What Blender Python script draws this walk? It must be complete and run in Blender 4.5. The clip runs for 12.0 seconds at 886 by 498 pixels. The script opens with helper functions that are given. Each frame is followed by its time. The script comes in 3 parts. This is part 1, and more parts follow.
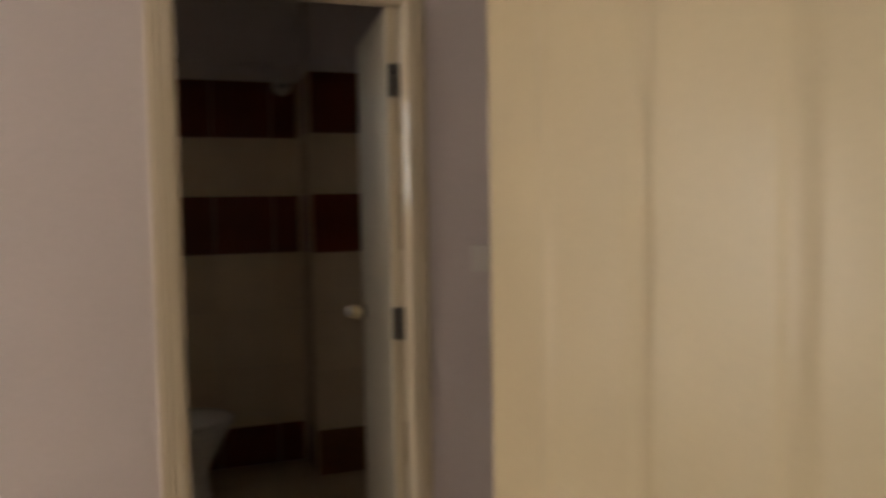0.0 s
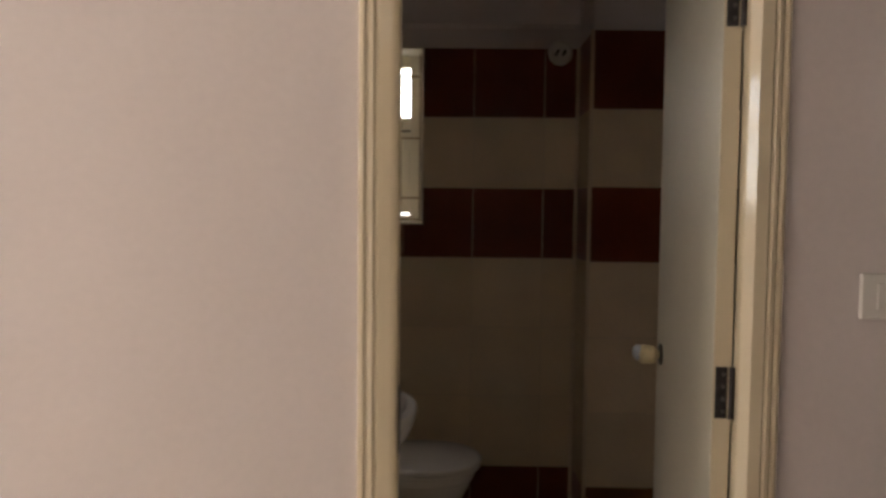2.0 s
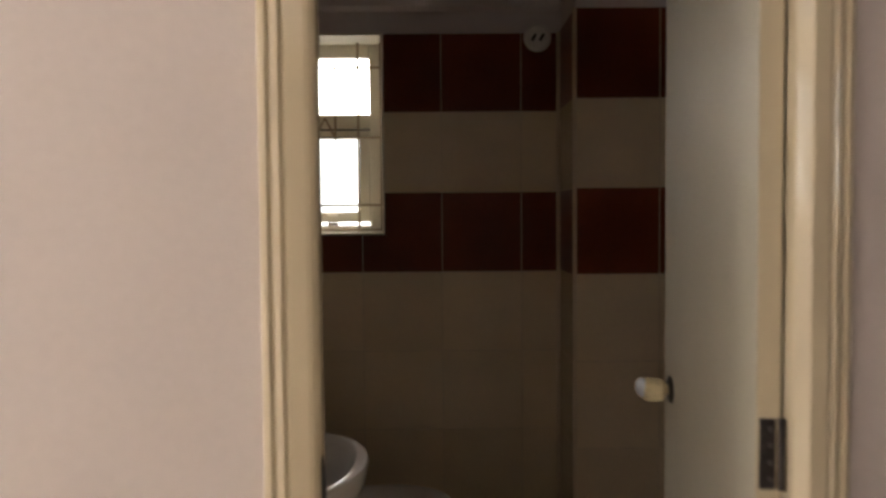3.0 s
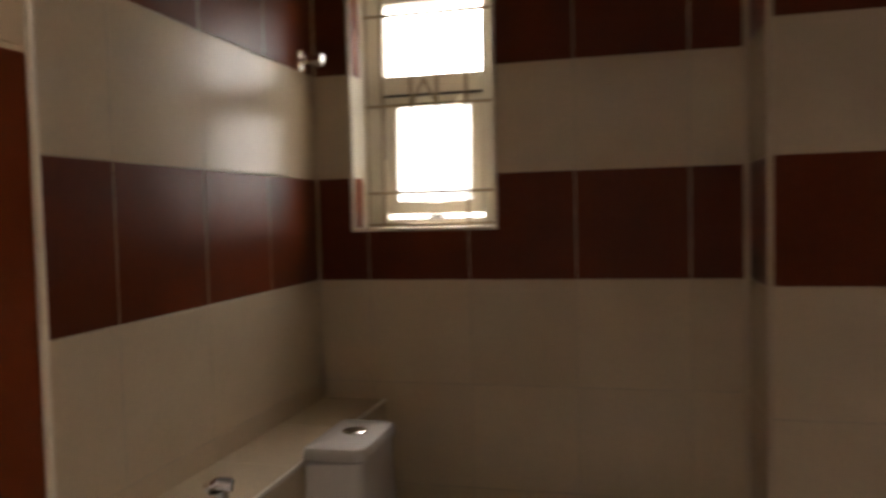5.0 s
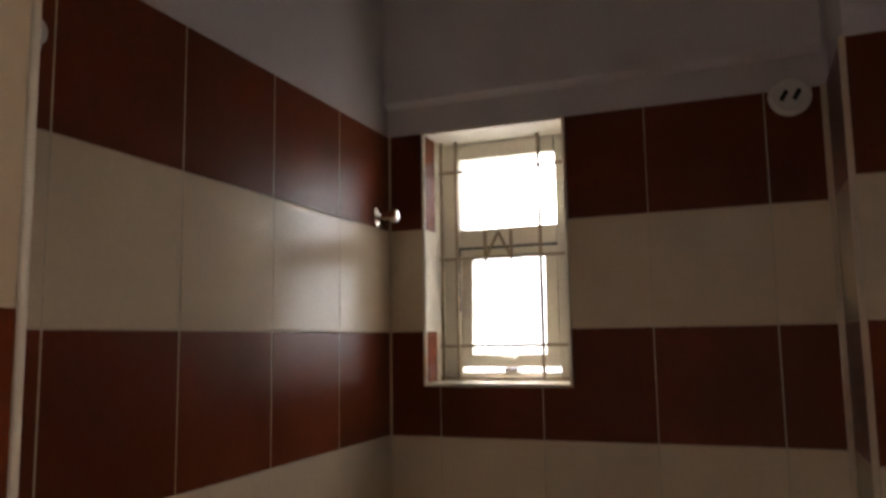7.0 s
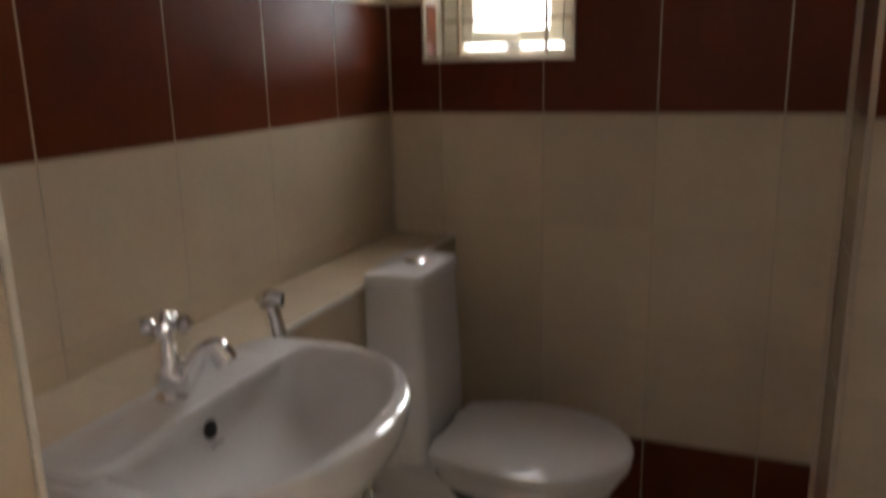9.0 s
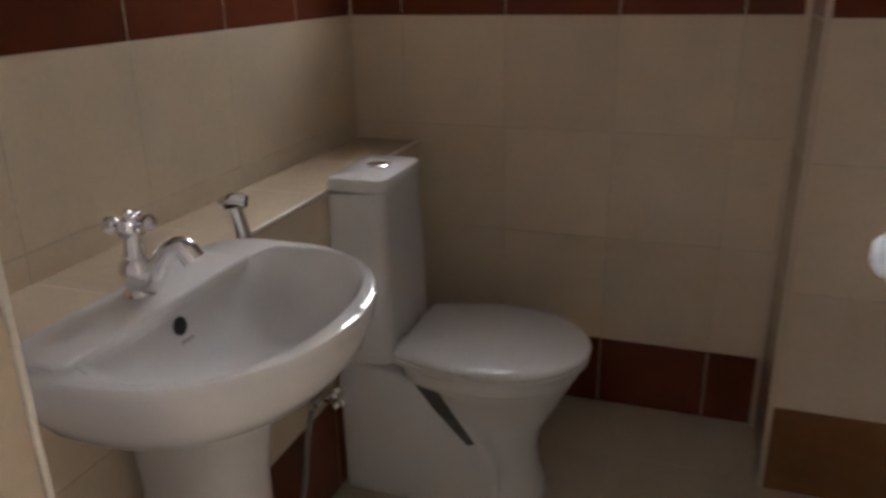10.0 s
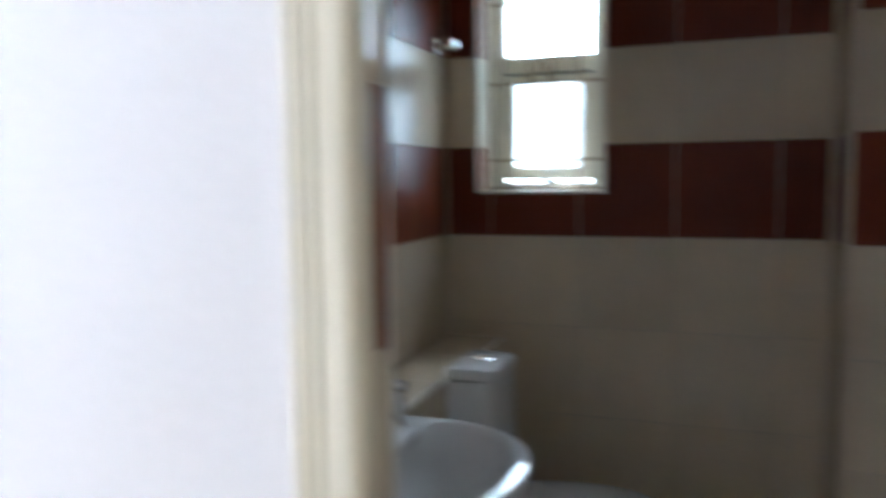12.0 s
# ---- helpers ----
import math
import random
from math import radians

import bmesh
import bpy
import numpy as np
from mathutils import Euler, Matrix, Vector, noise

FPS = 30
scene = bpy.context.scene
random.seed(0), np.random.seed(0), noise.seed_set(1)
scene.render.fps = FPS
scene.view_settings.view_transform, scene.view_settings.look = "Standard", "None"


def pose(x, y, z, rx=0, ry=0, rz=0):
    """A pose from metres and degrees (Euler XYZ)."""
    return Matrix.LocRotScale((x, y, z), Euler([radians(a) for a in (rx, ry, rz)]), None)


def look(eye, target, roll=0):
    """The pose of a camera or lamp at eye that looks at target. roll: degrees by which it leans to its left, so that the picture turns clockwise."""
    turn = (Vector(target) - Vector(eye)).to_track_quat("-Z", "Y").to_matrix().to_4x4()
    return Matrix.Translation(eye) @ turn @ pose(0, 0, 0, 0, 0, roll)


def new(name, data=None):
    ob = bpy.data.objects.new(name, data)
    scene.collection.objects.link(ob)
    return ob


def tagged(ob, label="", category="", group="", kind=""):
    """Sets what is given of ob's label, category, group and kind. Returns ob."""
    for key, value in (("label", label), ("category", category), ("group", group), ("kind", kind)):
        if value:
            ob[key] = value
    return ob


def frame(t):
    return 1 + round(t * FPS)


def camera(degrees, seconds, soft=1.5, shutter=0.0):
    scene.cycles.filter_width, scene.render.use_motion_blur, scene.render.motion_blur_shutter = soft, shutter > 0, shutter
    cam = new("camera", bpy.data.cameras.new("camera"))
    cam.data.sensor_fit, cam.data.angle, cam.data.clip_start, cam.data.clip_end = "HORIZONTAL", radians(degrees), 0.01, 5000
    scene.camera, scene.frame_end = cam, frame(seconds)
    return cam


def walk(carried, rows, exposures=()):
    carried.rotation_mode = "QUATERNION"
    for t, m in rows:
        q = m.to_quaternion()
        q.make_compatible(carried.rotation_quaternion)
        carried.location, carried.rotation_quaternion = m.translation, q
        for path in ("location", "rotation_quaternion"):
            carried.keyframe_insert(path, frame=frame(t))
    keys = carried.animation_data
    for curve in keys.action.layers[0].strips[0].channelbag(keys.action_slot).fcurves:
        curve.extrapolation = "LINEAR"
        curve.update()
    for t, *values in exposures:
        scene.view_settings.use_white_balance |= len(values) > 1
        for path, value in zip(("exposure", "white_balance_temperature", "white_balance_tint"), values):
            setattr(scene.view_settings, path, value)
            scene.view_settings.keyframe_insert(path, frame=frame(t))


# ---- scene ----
cam = camera(60.3, 12.0, soft=3.0, shutter=1.0)
PATH = [
    (0, (0.56, -4.084, 1.434), (1.224, -2.201, 1.32), -1.0),
    (0.5, (0.625, -3.941, 1.44), (0.962, -1.973, 1.314), -0.2),
    (0.9, (0.662, -3.773, 1.444), (0.776, -1.781, 1.303), 0.3),
    (1, (0.696, -3.727, 1.434), (0.743, -1.733, 1.299), 0.5),
    (1.5, (0.726, -3.533, 1.428), (0.649, -1.539, 1.297), 0.6),
    (2, (0.689, -3.283, 1.427), (0.654, -1.286, 1.311), 0.6),
    (2.5, (0.684, -3.094, 1.427), (0.743, -1.097, 1.33), -0.2),
    (2.7, (0.712, -3.013, 1.411), (0.751, -1.015, 1.325), -0.3),
    (4.3, (0.79, -2.305, 1.401), (0.753, -0.301, 1.32), -1.0),
    (4.5, (0.824, -2.243, 1.387), (0.709, -0.238, 1.299), -1.2),
    (4.8, (0.864, -2.152, 1.399), (0.526, -0.178, 1.297), -1.8),
    (5, (0.911, -2.114, 1.39), (0.426, -0.176, 1.297), -1.4),
    (5.5, (0.975, -2.071, 1.387), (0.294, -0.194, 1.274), -1.0),
    (6, (0.979, -2.063, 1.431), (0.234, -0.206, 1.418), -0.7),
    (6.5, (0.982, -2.064, 1.473), (0.235, -0.219, 1.676), -0.8),
    (6.7, (0.976, -2.065, 1.477), (0.252, -0.218, 1.737), -1.0),
    (8.3, (0.978, -2.049, 1.384), (0.25, -0.191, 1.235), -0.9),
    (8.5, (0.976, -2.05, 1.365), (0.248, -0.2, 1.139), -0.9),
    (9, (0.993, -2.044, 1.326), (0.255, -0.241, 0.863), -1.2),
    (9.5, (1.003, -2.043, 1.291), (0.284, -0.282, 0.664), -1.7),
    (10, (0.998, -2.066, 1.304), (0.371, -0.288, 0.627), -1.0),
    (10.5, (0.979, -2.155, 1.321), (0.546, -0.295, 0.719), 0.3),
    (11, (0.954, -2.265, 1.344), (0.647, -0.347, 0.865), 0.8),
    (11.5, (0.934, -2.368, 1.369), (0.568, -0.423, 1.073), 0.5),
    (12, (0.896, -2.497, 1.394), (0.21, -0.622, 1.211), -0.7),
]
EXPOSURES = [(0, -0.36, 6750, 11), (0.5, -0.09, 6650, 11), (1.5, 0.15, 6600, 12), (2.7, 0.44, 6500, 10), (4.3, 0.88, 6700, 12), (5.5, 1.46, 6600, 16), (6.1, 1.48, 6450, 16), (6.7, 1.32, 6300, 16), (8.4, 0.84, 5850, 11),
             (9.0, 1.62, 5900, 11), (9.5, 1.85, 5750, 12), (10.5, 2.00, 5330, 9), (11.5, 1.96, 4880, 2), (12, 1.64, 4540, -1)]
walk(cam, [(t, look(eye, target, roll)) for t, eye, target, roll in PATH], EXPOSURES)

# ---- world and light ----
world = bpy.data.worlds.new("sky")
scene.world = world
world.use_nodes = True
wn = world.node_tree.nodes
sky = wn.new("ShaderNodeTexSky")
sky.sky_type = "NISHITA"
sky.sun_disc = False
sky.sun_elevation = radians(76)
sky.sun_rotation = radians(-10)
wn["Background"].inputs["Strength"].default_value = 0.15
world.node_tree.links.new(sky.outputs["Color"], wn["Background"].inputs["Color"])

sun_data = bpy.data.lights.new("sun", "SUN")
sun_data.energy = 5.0
sun_data.angle = radians(0.5)
sun_data.color = (1.0, 0.95, 0.88)
sun = new("sun", sun_data)
sun.matrix_world = look((-0.85, 4.85, 20), (0, 0, 0))


def sky_panel(name, eye, target, w, h, watts, color):
    """Daylight standing outside an opening, facing into the rooms."""
    data = bpy.data.lights.new(name, "AREA")
    data.shape, data.size, data.size_y, data.energy, data.color = "RECTANGLE", w, h, watts, color
    ob = new(name, data)
    ob.matrix_world = look(eye, target)
    return ob


sky_panel("window_daylight", (-0.12, 0.90, 2.40), (0.48, -0.35, 1.15), 1.5, 1.2, 40.0, (1.0, 0.93, 0.86))
sky_panel("side_daylight", (-3.90, -2.70, 1.96), (0.0, -2.70, 1.96), 1.1, 1.08, 18.0, (1.0, 0.97, 0.93))
sky_panel("balcony_daylight", (-2.45, 0.16, 1.06), (-2.45, -1.0, 1.06), 1.6, 1.8, 74.0, (1.0, 0.97, 0.93))

# ---- materials ----


def material(name, base, rough=0.5, metal=0.0, tint=0.0, mottle=0.0, mottle_scale=6.0, grain=0.0, grain_scale=120.0,
             wave=0.0, wave_scale=9.0, fine=0.0, fine_scale=300.0, rough_var=0.0, coat=0.0, second=None, ior=1.5):
    """A surface with two scales of colour change, soft waviness and fine relief, in metres."""
    m = bpy.data.materials.new(name)
    m.use_nodes = True
    nt = m.node_tree
    n, l = nt.nodes, nt.links
    b = n["Principled BSDF"]
    b.inputs["Roughness"].default_value = rough
    b.inputs["Metallic"].default_value = metal
    b.inputs["IOR"].default_value = ior
    b.inputs["Coat Weight"].default_value = coat
    b.inputs["Coat Roughness"].default_value = 0.08
    tc = n.new("ShaderNodeTexCoord")
    geo = n.new("ShaderNodeNewGeometry")
    col = n.new("ShaderNodeRGB")
    col.outputs[0].default_value = (*base, 1)
    out = col.outputs[0]

    def noise_at(scale, detail):
        t = n.new("ShaderNodeTexNoise")
        t.inputs["Scale"].default_value = scale
        t.inputs["Detail"].default_value = detail
        l.new(geo.outputs["Position"], t.inputs["Vector"])
        return t

    def shifted(src, fac, amount, other=None):
        r = n.new("ShaderNodeMapRange")
        r.inputs["From Min"].default_value, r.inputs["From Max"].default_value = 0.3, 0.7
        r.inputs["To Min"].default_value, r.inputs["To Max"].default_value = 1 - amount, 1 + amount
        l.new(fac, r.inputs["Value"])
        if other is None:
            mx = n.new("ShaderNodeMix")
            mx.data_type, mx.blend_type = "RGBA", "MULTIPLY"
            mx.inputs["Factor"].default_value = 1.0
            l.new(src, mx.inputs["A"])
            l.new(r.outputs["Result"], mx.inputs["B"])
        else:
            r.inputs["To Min"].default_value, r.inputs["To Max"].default_value = 0, amount
            mx = n.new("ShaderNodeMix")
            mx.data_type = "RGBA"
            l.new(r.outputs["Result"], mx.inputs["Factor"])
            l.new(src, mx.inputs["A"])
            mx.inputs["B"].default_value = (*other, 1)
        return mx.outputs["Result"]

    if mottle:
        out = shifted(out, noise_at(mottle_scale, 4).outputs["Fac"], mottle, second)
    if grain:
        out = shifted(out, noise_at(grain_scale, 3).outputs["Fac"], grain)
    if tint:
        info = n.new("ShaderNodeObjectInfo")
        r = n.new("ShaderNodeMapRange")
        r.inputs["To Min"].default_value, r.inputs["To Max"].default_value = 1 - tint, 1 + tint
        l.new(info.outputs["Random"], r.inputs["Value"])
        mx = n.new("ShaderNodeMix")
        mx.data_type, mx.blend_type = "RGBA", "MULTIPLY"
        mx.inputs["Factor"].default_value = 1.0
        l.new(out, mx.inputs["A"])
        l.new(r.outputs["Result"], mx.inputs["B"])
        out = mx.outputs["Result"]
    l.new(out, b.inputs["Base Color"])
    if rough_var:
        r = n.new("ShaderNodeMapRange")
        r.inputs["From Min"].default_value, r.inputs["From Max"].default_value = 0.3, 0.7
        r.inputs["To Min"].default_value, r.inputs["To Max"].default_value = max(0.02, rough - rough_var), rough + rough_var
        l.new(noise_at(mottle_scale * 1.7, 3).outputs["Fac"], r.inputs["Value"])
        l.new(r.outputs["Result"], b.inputs["Roughness"])
    last = None
    for amount, scale in ((wave, wave_scale), (fine, fine_scale)):
        if amount:
            bump = n.new("ShaderNodeBump")
            bump.inputs["Strength"].default_value = 1.0
            bump.inputs["Distance"].default_value = amount
            l.new(noise_at(scale, 2).outputs["Fac"], bump.inputs["Height"])
            if last:
                l.new(last, bump.inputs["Normal"])
            last = bump.outputs["Normal"]
    if last:
        l.new(last, b.inputs["Normal"])
    return m


PLASTER = material("lilac_white_wall_paint", (0.74, 0.665, 0.635), 0.6, mottle=0.03, mottle_scale=1.8, grain=0.02, grain_scale=60, wave=0.003, wave_scale=3, fine=0.0004, fine_scale=220)
CEIL_PAINT = material("white_ceiling_paint", (0.78, 0.76, 0.74), 0.7, mottle=0.03, mottle_scale=2, fine=0.0004, fine_scale=180)
BATH_PLASTER = material("bathroom_wall_paint", (0.66, 0.60, 0.60), 0.65, mottle=0.05, mottle_scale=4, grain=0.03, fine=0.0006, fine_scale=160)
CREAM = material("cream_glazed_ceramic", (0.72, 0.588, 0.415), 0.225, tint=0.04, mottle=0.05, mottle_scale=5, grain=0.02, grain_scale=70, wave=0.0004, wave_scale=7, fine=0.00035, fine_scale=24, rough_var=0.02)
BROWN = material("red_brown_glazed_ceramic", (0.165, 0.035, 0.0105), 0.30, tint=0.12, mottle=0.16, mottle_scale=3.5, grain=0.06, grain_scale=60, wave=0.0004, wave_scale=8, fine=0.00025, fine_scale=26, rough_var=0.015)
TAN = material("tan_brown_glazed_ceramic", (0.27, 0.125, 0.035), 0.36, tint=0.05, mottle=0.8, mottle_scale=5, grain=0.08, grain_scale=60, fine=0.00015, fine_scale=110, second=(0.13, 0.045, 0.016))
for glaze, gloss in ((CREAM, 0.4), (BROWN, 0.22), (TAN, 0.25)):
    glaze.node_tree.nodes["Principled BSDF"].inputs["Specular IOR Level"].default_value = gloss
GROUT = material("beige_grout", (0.61, 0.505, 0.365), 0.85, mottle=0.12, mottle_scale=12, grain=0.1)
TRIM_WHITE = material("cream_plastic_tile_trim", (0.78, 0.72, 0.60), 0.35, mottle=0.05, grain=0.02)
TRIM_BEIGE = material("beige_plastic_tile_trim", (0.62, 0.50, 0.36), 0.4, mottle=0.06, grain=0.03)
FLOOR_TILE = material("beige_floor_ceramic", (0.54, 0.45, 0.315), 0.38, tint=0.04, mottle=0.08, mottle_scale=6, grain=0.06, grain_scale=90, wave=0.0006, fine=0.0002, fine_scale=200)
PORCELAIN = material("white_vitreous_china", (0.78, 0.75, 0.72), 0.07, mottle=0.02, mottle_scale=5, wave=0.0002, wave_scale=8, rough_var=0.02)
SEAT_PLASTIC = material("white_seat_plastic", (0.76, 0.73, 0.70), 0.08, mottle=0.02, mottle_scale=5, wave=0.0002, wave_scale=6)
CHROME = material("chrome_plate", (0.80, 0.79, 0.78), 0.08, 1.0, mottle=0.04, mottle_scale=30, rough_var=0.04)
STEEL = material("dull_hinge_steel", (0.07, 0.062, 0.06), 0.45, 0.7, mottle=0.3, mottle_scale=40, grain=0.15, fine=0.0003)
SCREW = material("worn_screw_steel", (0.20, 0.19, 0.18), 0.3, 1.0, grain=0.1)
# near-black that paints the shade of openings which aren't cut
DARK = material("recess_shade_black", (0.015, 0.012, 0.010), 0.7, grain=0.1)
# dark grey that paints the shade in the toilet's trap recess
CHINA_SHADE = material("china_slot_shade_grey", (0.10, 0.09, 0.085), 0.7, mottle=0.2, mottle_scale=30, grain=0.1)
# near-black colour for painted shade: the sash gap and the basin overflow
SHADE_GREY = material("gap_and_hole_shade_grey", (0.03, 0.03, 0.03), 0.7, grain=0.1)
FRAME_PAINT = material("cream_enamel_paint", (0.70, 0.60, 0.42), 0.075, mottle=0.012, mottle_scale=3, grain=0.006, wave=0.0002, wave_scale=10, fine=0.00004, fine_scale=140, rough_var=0.02)
FRAME_PAINT.node_tree.nodes["Principled BSDF"].inputs["Specular IOR Level"].default_value = 0.8
LEAF_PAINT = material("pale_cream_door_enamel", (0.58, 0.54, 0.43), 0.44, mottle=0.04, mottle_scale=3, grain=0.03, wave=0.001, wave_scale=10, fine=0.0003, fine_scale=120, rough_var=0.05)
ENTRY_PAINT = material("warm_cream_door_enamel", (0.55, 0.447, 0.265), 0.45, mottle=0.03, mottle_scale=3, grain=0.02, wave=0.0008, wave_scale=9, fine=0.0002, fine_scale=140, rough_var=0.05)
TAPE = material("yellowed_masking_tape", (0.72, 0.62, 0.38), 0.6, mottle=0.12, mottle_scale=50, grain=0.05, fine=0.0008, fine_scale=160)
FILM = material("bluish_plastic_film", (0.62, 0.66, 0.72), 0.22, mottle=0.1, mottle_scale=70, fine=0.002, fine_scale=120)
SWITCH = material("white_switch_plastic", (0.78, 0.74, 0.68), 0.3, mottle=0.03)
UPVC = material("cream_white_window_enamel", (0.82, 0.77, 0.65), 0.35, mottle=0.05, grain=0.03, fine=0.0002)
GRILLE = material("beige_painted_steel_bar", (0.40, 0.31, 0.20), 0.5, mottle=0.12, mottle_scale=30, fine=0.0004)
ALU = material("grey_anodised_aluminium", (0.45, 0.44, 0.43), 0.4, 0.6, mottle=0.06, grain=0.04)
VITRIFIED = material("ivory_vitrified_floor_tile", (0.70, 0.63, 0.54), 0.18, tint=0.03, mottle=0.05, mottle_scale=3, grain=0.03, rough_var=0.05)
CONCRETE = material("pale_painted_concrete", (0.80, 0.76, 0.66), 0.75, mottle=0.12, mottle_scale=2, grain=0.08, fine=0.002, fine_scale=60)
GROUND = material("pale_dry_earth_ground", (0.72, 0.68, 0.60), 0.9, mottle=0.3, mottle_scale=0.2, grain=0.15, grain_scale=2)
RAIL_PAINT = material("pale_yellow_painted_railing", (0.84, 0.79, 0.62), 0.5, mottle=0.1, mottle_scale=20)
HOSE = material("braided_steel_hose", (0.28, 0.27, 0.26), 0.35, 0.9, grain=0.3, grain_scale=300, fine=0.001, fine_scale=500)
WHITE_PLASTIC = material("white_moulded_plastic", (0.70, 0.66, 0.62), 0.35, mottle=0.06, mottle_scale=15)


def glass_material():
    m = bpy.data.materials.new("clear_window_glass")
    m.use_nodes = True
    b = m.node_tree.nodes["Principled BSDF"]
    b.inputs["Base Color"].default_value = (0.96, 0.98, 0.98, 1)
    b.inputs["Transmission Weight"].default_value = 1.0
    b.inputs["Roughness"].default_value = 0.02
    b.inputs["IOR"].default_value = 1.45
    return m


GLASS = glass_material()

# ---- mesh helpers ----


def box(bm, lo, hi, bevel=0.0, segments=2):
    """A box from corner to corner, with rounded edges."""
    size = [h - a for a, h in zip(lo, hi)]
    mid = [(h + a) / 2 for a, h in zip(lo, hi)]
    made = bmesh.ops.create_cube(bm, size=1, matrix=Matrix.LocRotScale(mid, None, size))
    if bevel:
        edges = list({e for v in made["verts"] for e in v.link_edges})
        bmesh.ops.bevel(bm, geom=edges, offset=bevel, segments=segments, affect="EDGES", profile=0.5)
    return bm


def boxed(lo, hi, bevel=0.0, segments=2):
    return box(bmesh.new(), lo, hi, bevel, segments)


def loft(rings, cap_start=True, cap_end=True, closed=False):
    """A skin through rings of points, all of one count."""
    bm = bmesh.new()
    rows = [[bm.verts.new(p) for p in ring] for ring in rings]
    pairs = list(zip(rows, rows[1:])) + ([(rows[-1], rows[0])] if closed else [])
    for a, b in pairs:
        for i in range(len(a)):
            j = (i + 1) % len(a)
            bm.faces.new((a[i], a[j], b[j], b[i]))
    if cap_start and not closed:
        bm.faces.new(rows[0][::-1])
    if cap_end and not closed:
        bm.faces.new(rows[-1])
    bmesh.ops.recalc_face_normals(bm, faces=bm.faces)
    return bm


def lathe(profile, m=Matrix(), steps=28):
    """Turns (radius, height) pairs round the z axis of m."""
    rings = []
    for r, h in profile:
        rings.append([m @ Vector((max(r, 1e-4) * math.cos(a), max(r, 1e-4) * math.sin(a), h)) for a in (2 * math.pi * i / steps for i in range(steps))])
    return loft(rings)


def smooth_line(points, steps=8):
    """A Catmull-Rom line through points."""
    p = [Vector(q) for q in points]
    p = [p[0] * 2 - p[1], *p, p[-1] * 2 - p[-2]]
    line = []
    for i in range(1, len(p) - 2):
        for k in range(steps):
            t = k / steps
            a, b, c, d = p[i - 1:i + 3]
            line.append(0.5 * (2 * b + (c - a) * t + (2 * a - 5 * b + 4 * c - d) * t * t + (3 * b - a - 3 * c + d) * t ** 3))
    return line + [p[-2]]


def tube(points, radii, steps=14, smooth=True):
    """A round pipe along points; radii is one number or one for each point."""
    pts = smooth_line(points) if smooth else [Vector(q) for q in points]
    if not hasattr(radii, "__len__"):
        radii = [radii] * 2
    rad = np.interp(np.linspace(0, 1, len(pts)), np.linspace(0, 1, len(radii)), radii)
    rings, side = [], None
    for i, q in enumerate(pts):
        d = (pts[min(i + 1, len(pts) - 1)] - pts[max(i - 1, 0)]).normalized()
        if side is None:
            side = d.orthogonal().normalized()
        side = (side - d * side.dot(d)).normalized()
        up = d.cross(side)
        rings.append([q + float(rad[i]) * (math.cos(a) * side + math.sin(a) * up) for a in (2 * math.pi * k / steps for k in range(steps))])
    return loft(rings)


def joined(*bms):
    """One bmesh out of several."""
    whole = bmesh.new()
    for b in bms:
        mesh = bpy.data.meshes.new("piece")
        b.to_mesh(mesh)
        b.free()
        whole.from_mesh(mesh)
        bpy.data.meshes.remove(mesh)
    return whole


def mesh_of(name, bm, mat, smooth=False):
    mesh = bpy.data.meshes.new(name)
    bm.to_mesh(mesh)
    bm.free()
    mesh.materials.append(mat)
    if smooth:
        mesh.shade_smooth()
        mesh.set_sharp_from_angle(angle=radians(38))
    return mesh


def part(name, bm, mat, parent=None, label="", smooth=False):
    """One mesh object, under a thing or a part where one is given."""
    ob = new(name, mesh_of(name, bm, mat, smooth))
    if parent:
        ob.parent = parent
    return tagged(ob, label)


def thing(name, label, category, at=(0, 0, 0), group="", kind=""):
    """An empty at the base of a thing; its parts are given in world metres and shifted under it."""
    ob = new(name)
    ob.empty_display_size = 0.1
    ob.location = at
    return tagged(ob, label, category, group, kind)


def add(parent, name, bm, mat, label="", smooth=False):
    """A part given in world metres, under a thing that has a place of its own."""
    ob = part(name, bm, mat, None, label, smooth)
    ob.parent = parent
    base = Vector()
    p = parent
    while p:
        base += p.location
        p = p.parent
    ob.matrix_parent_inverse = Matrix.Translation(-base)
    return ob


def structure(name, bm, mat, label, category, smooth=False):
    return tagged(part(name, bm, mat, None, "", smooth), label, category, kind="structure")


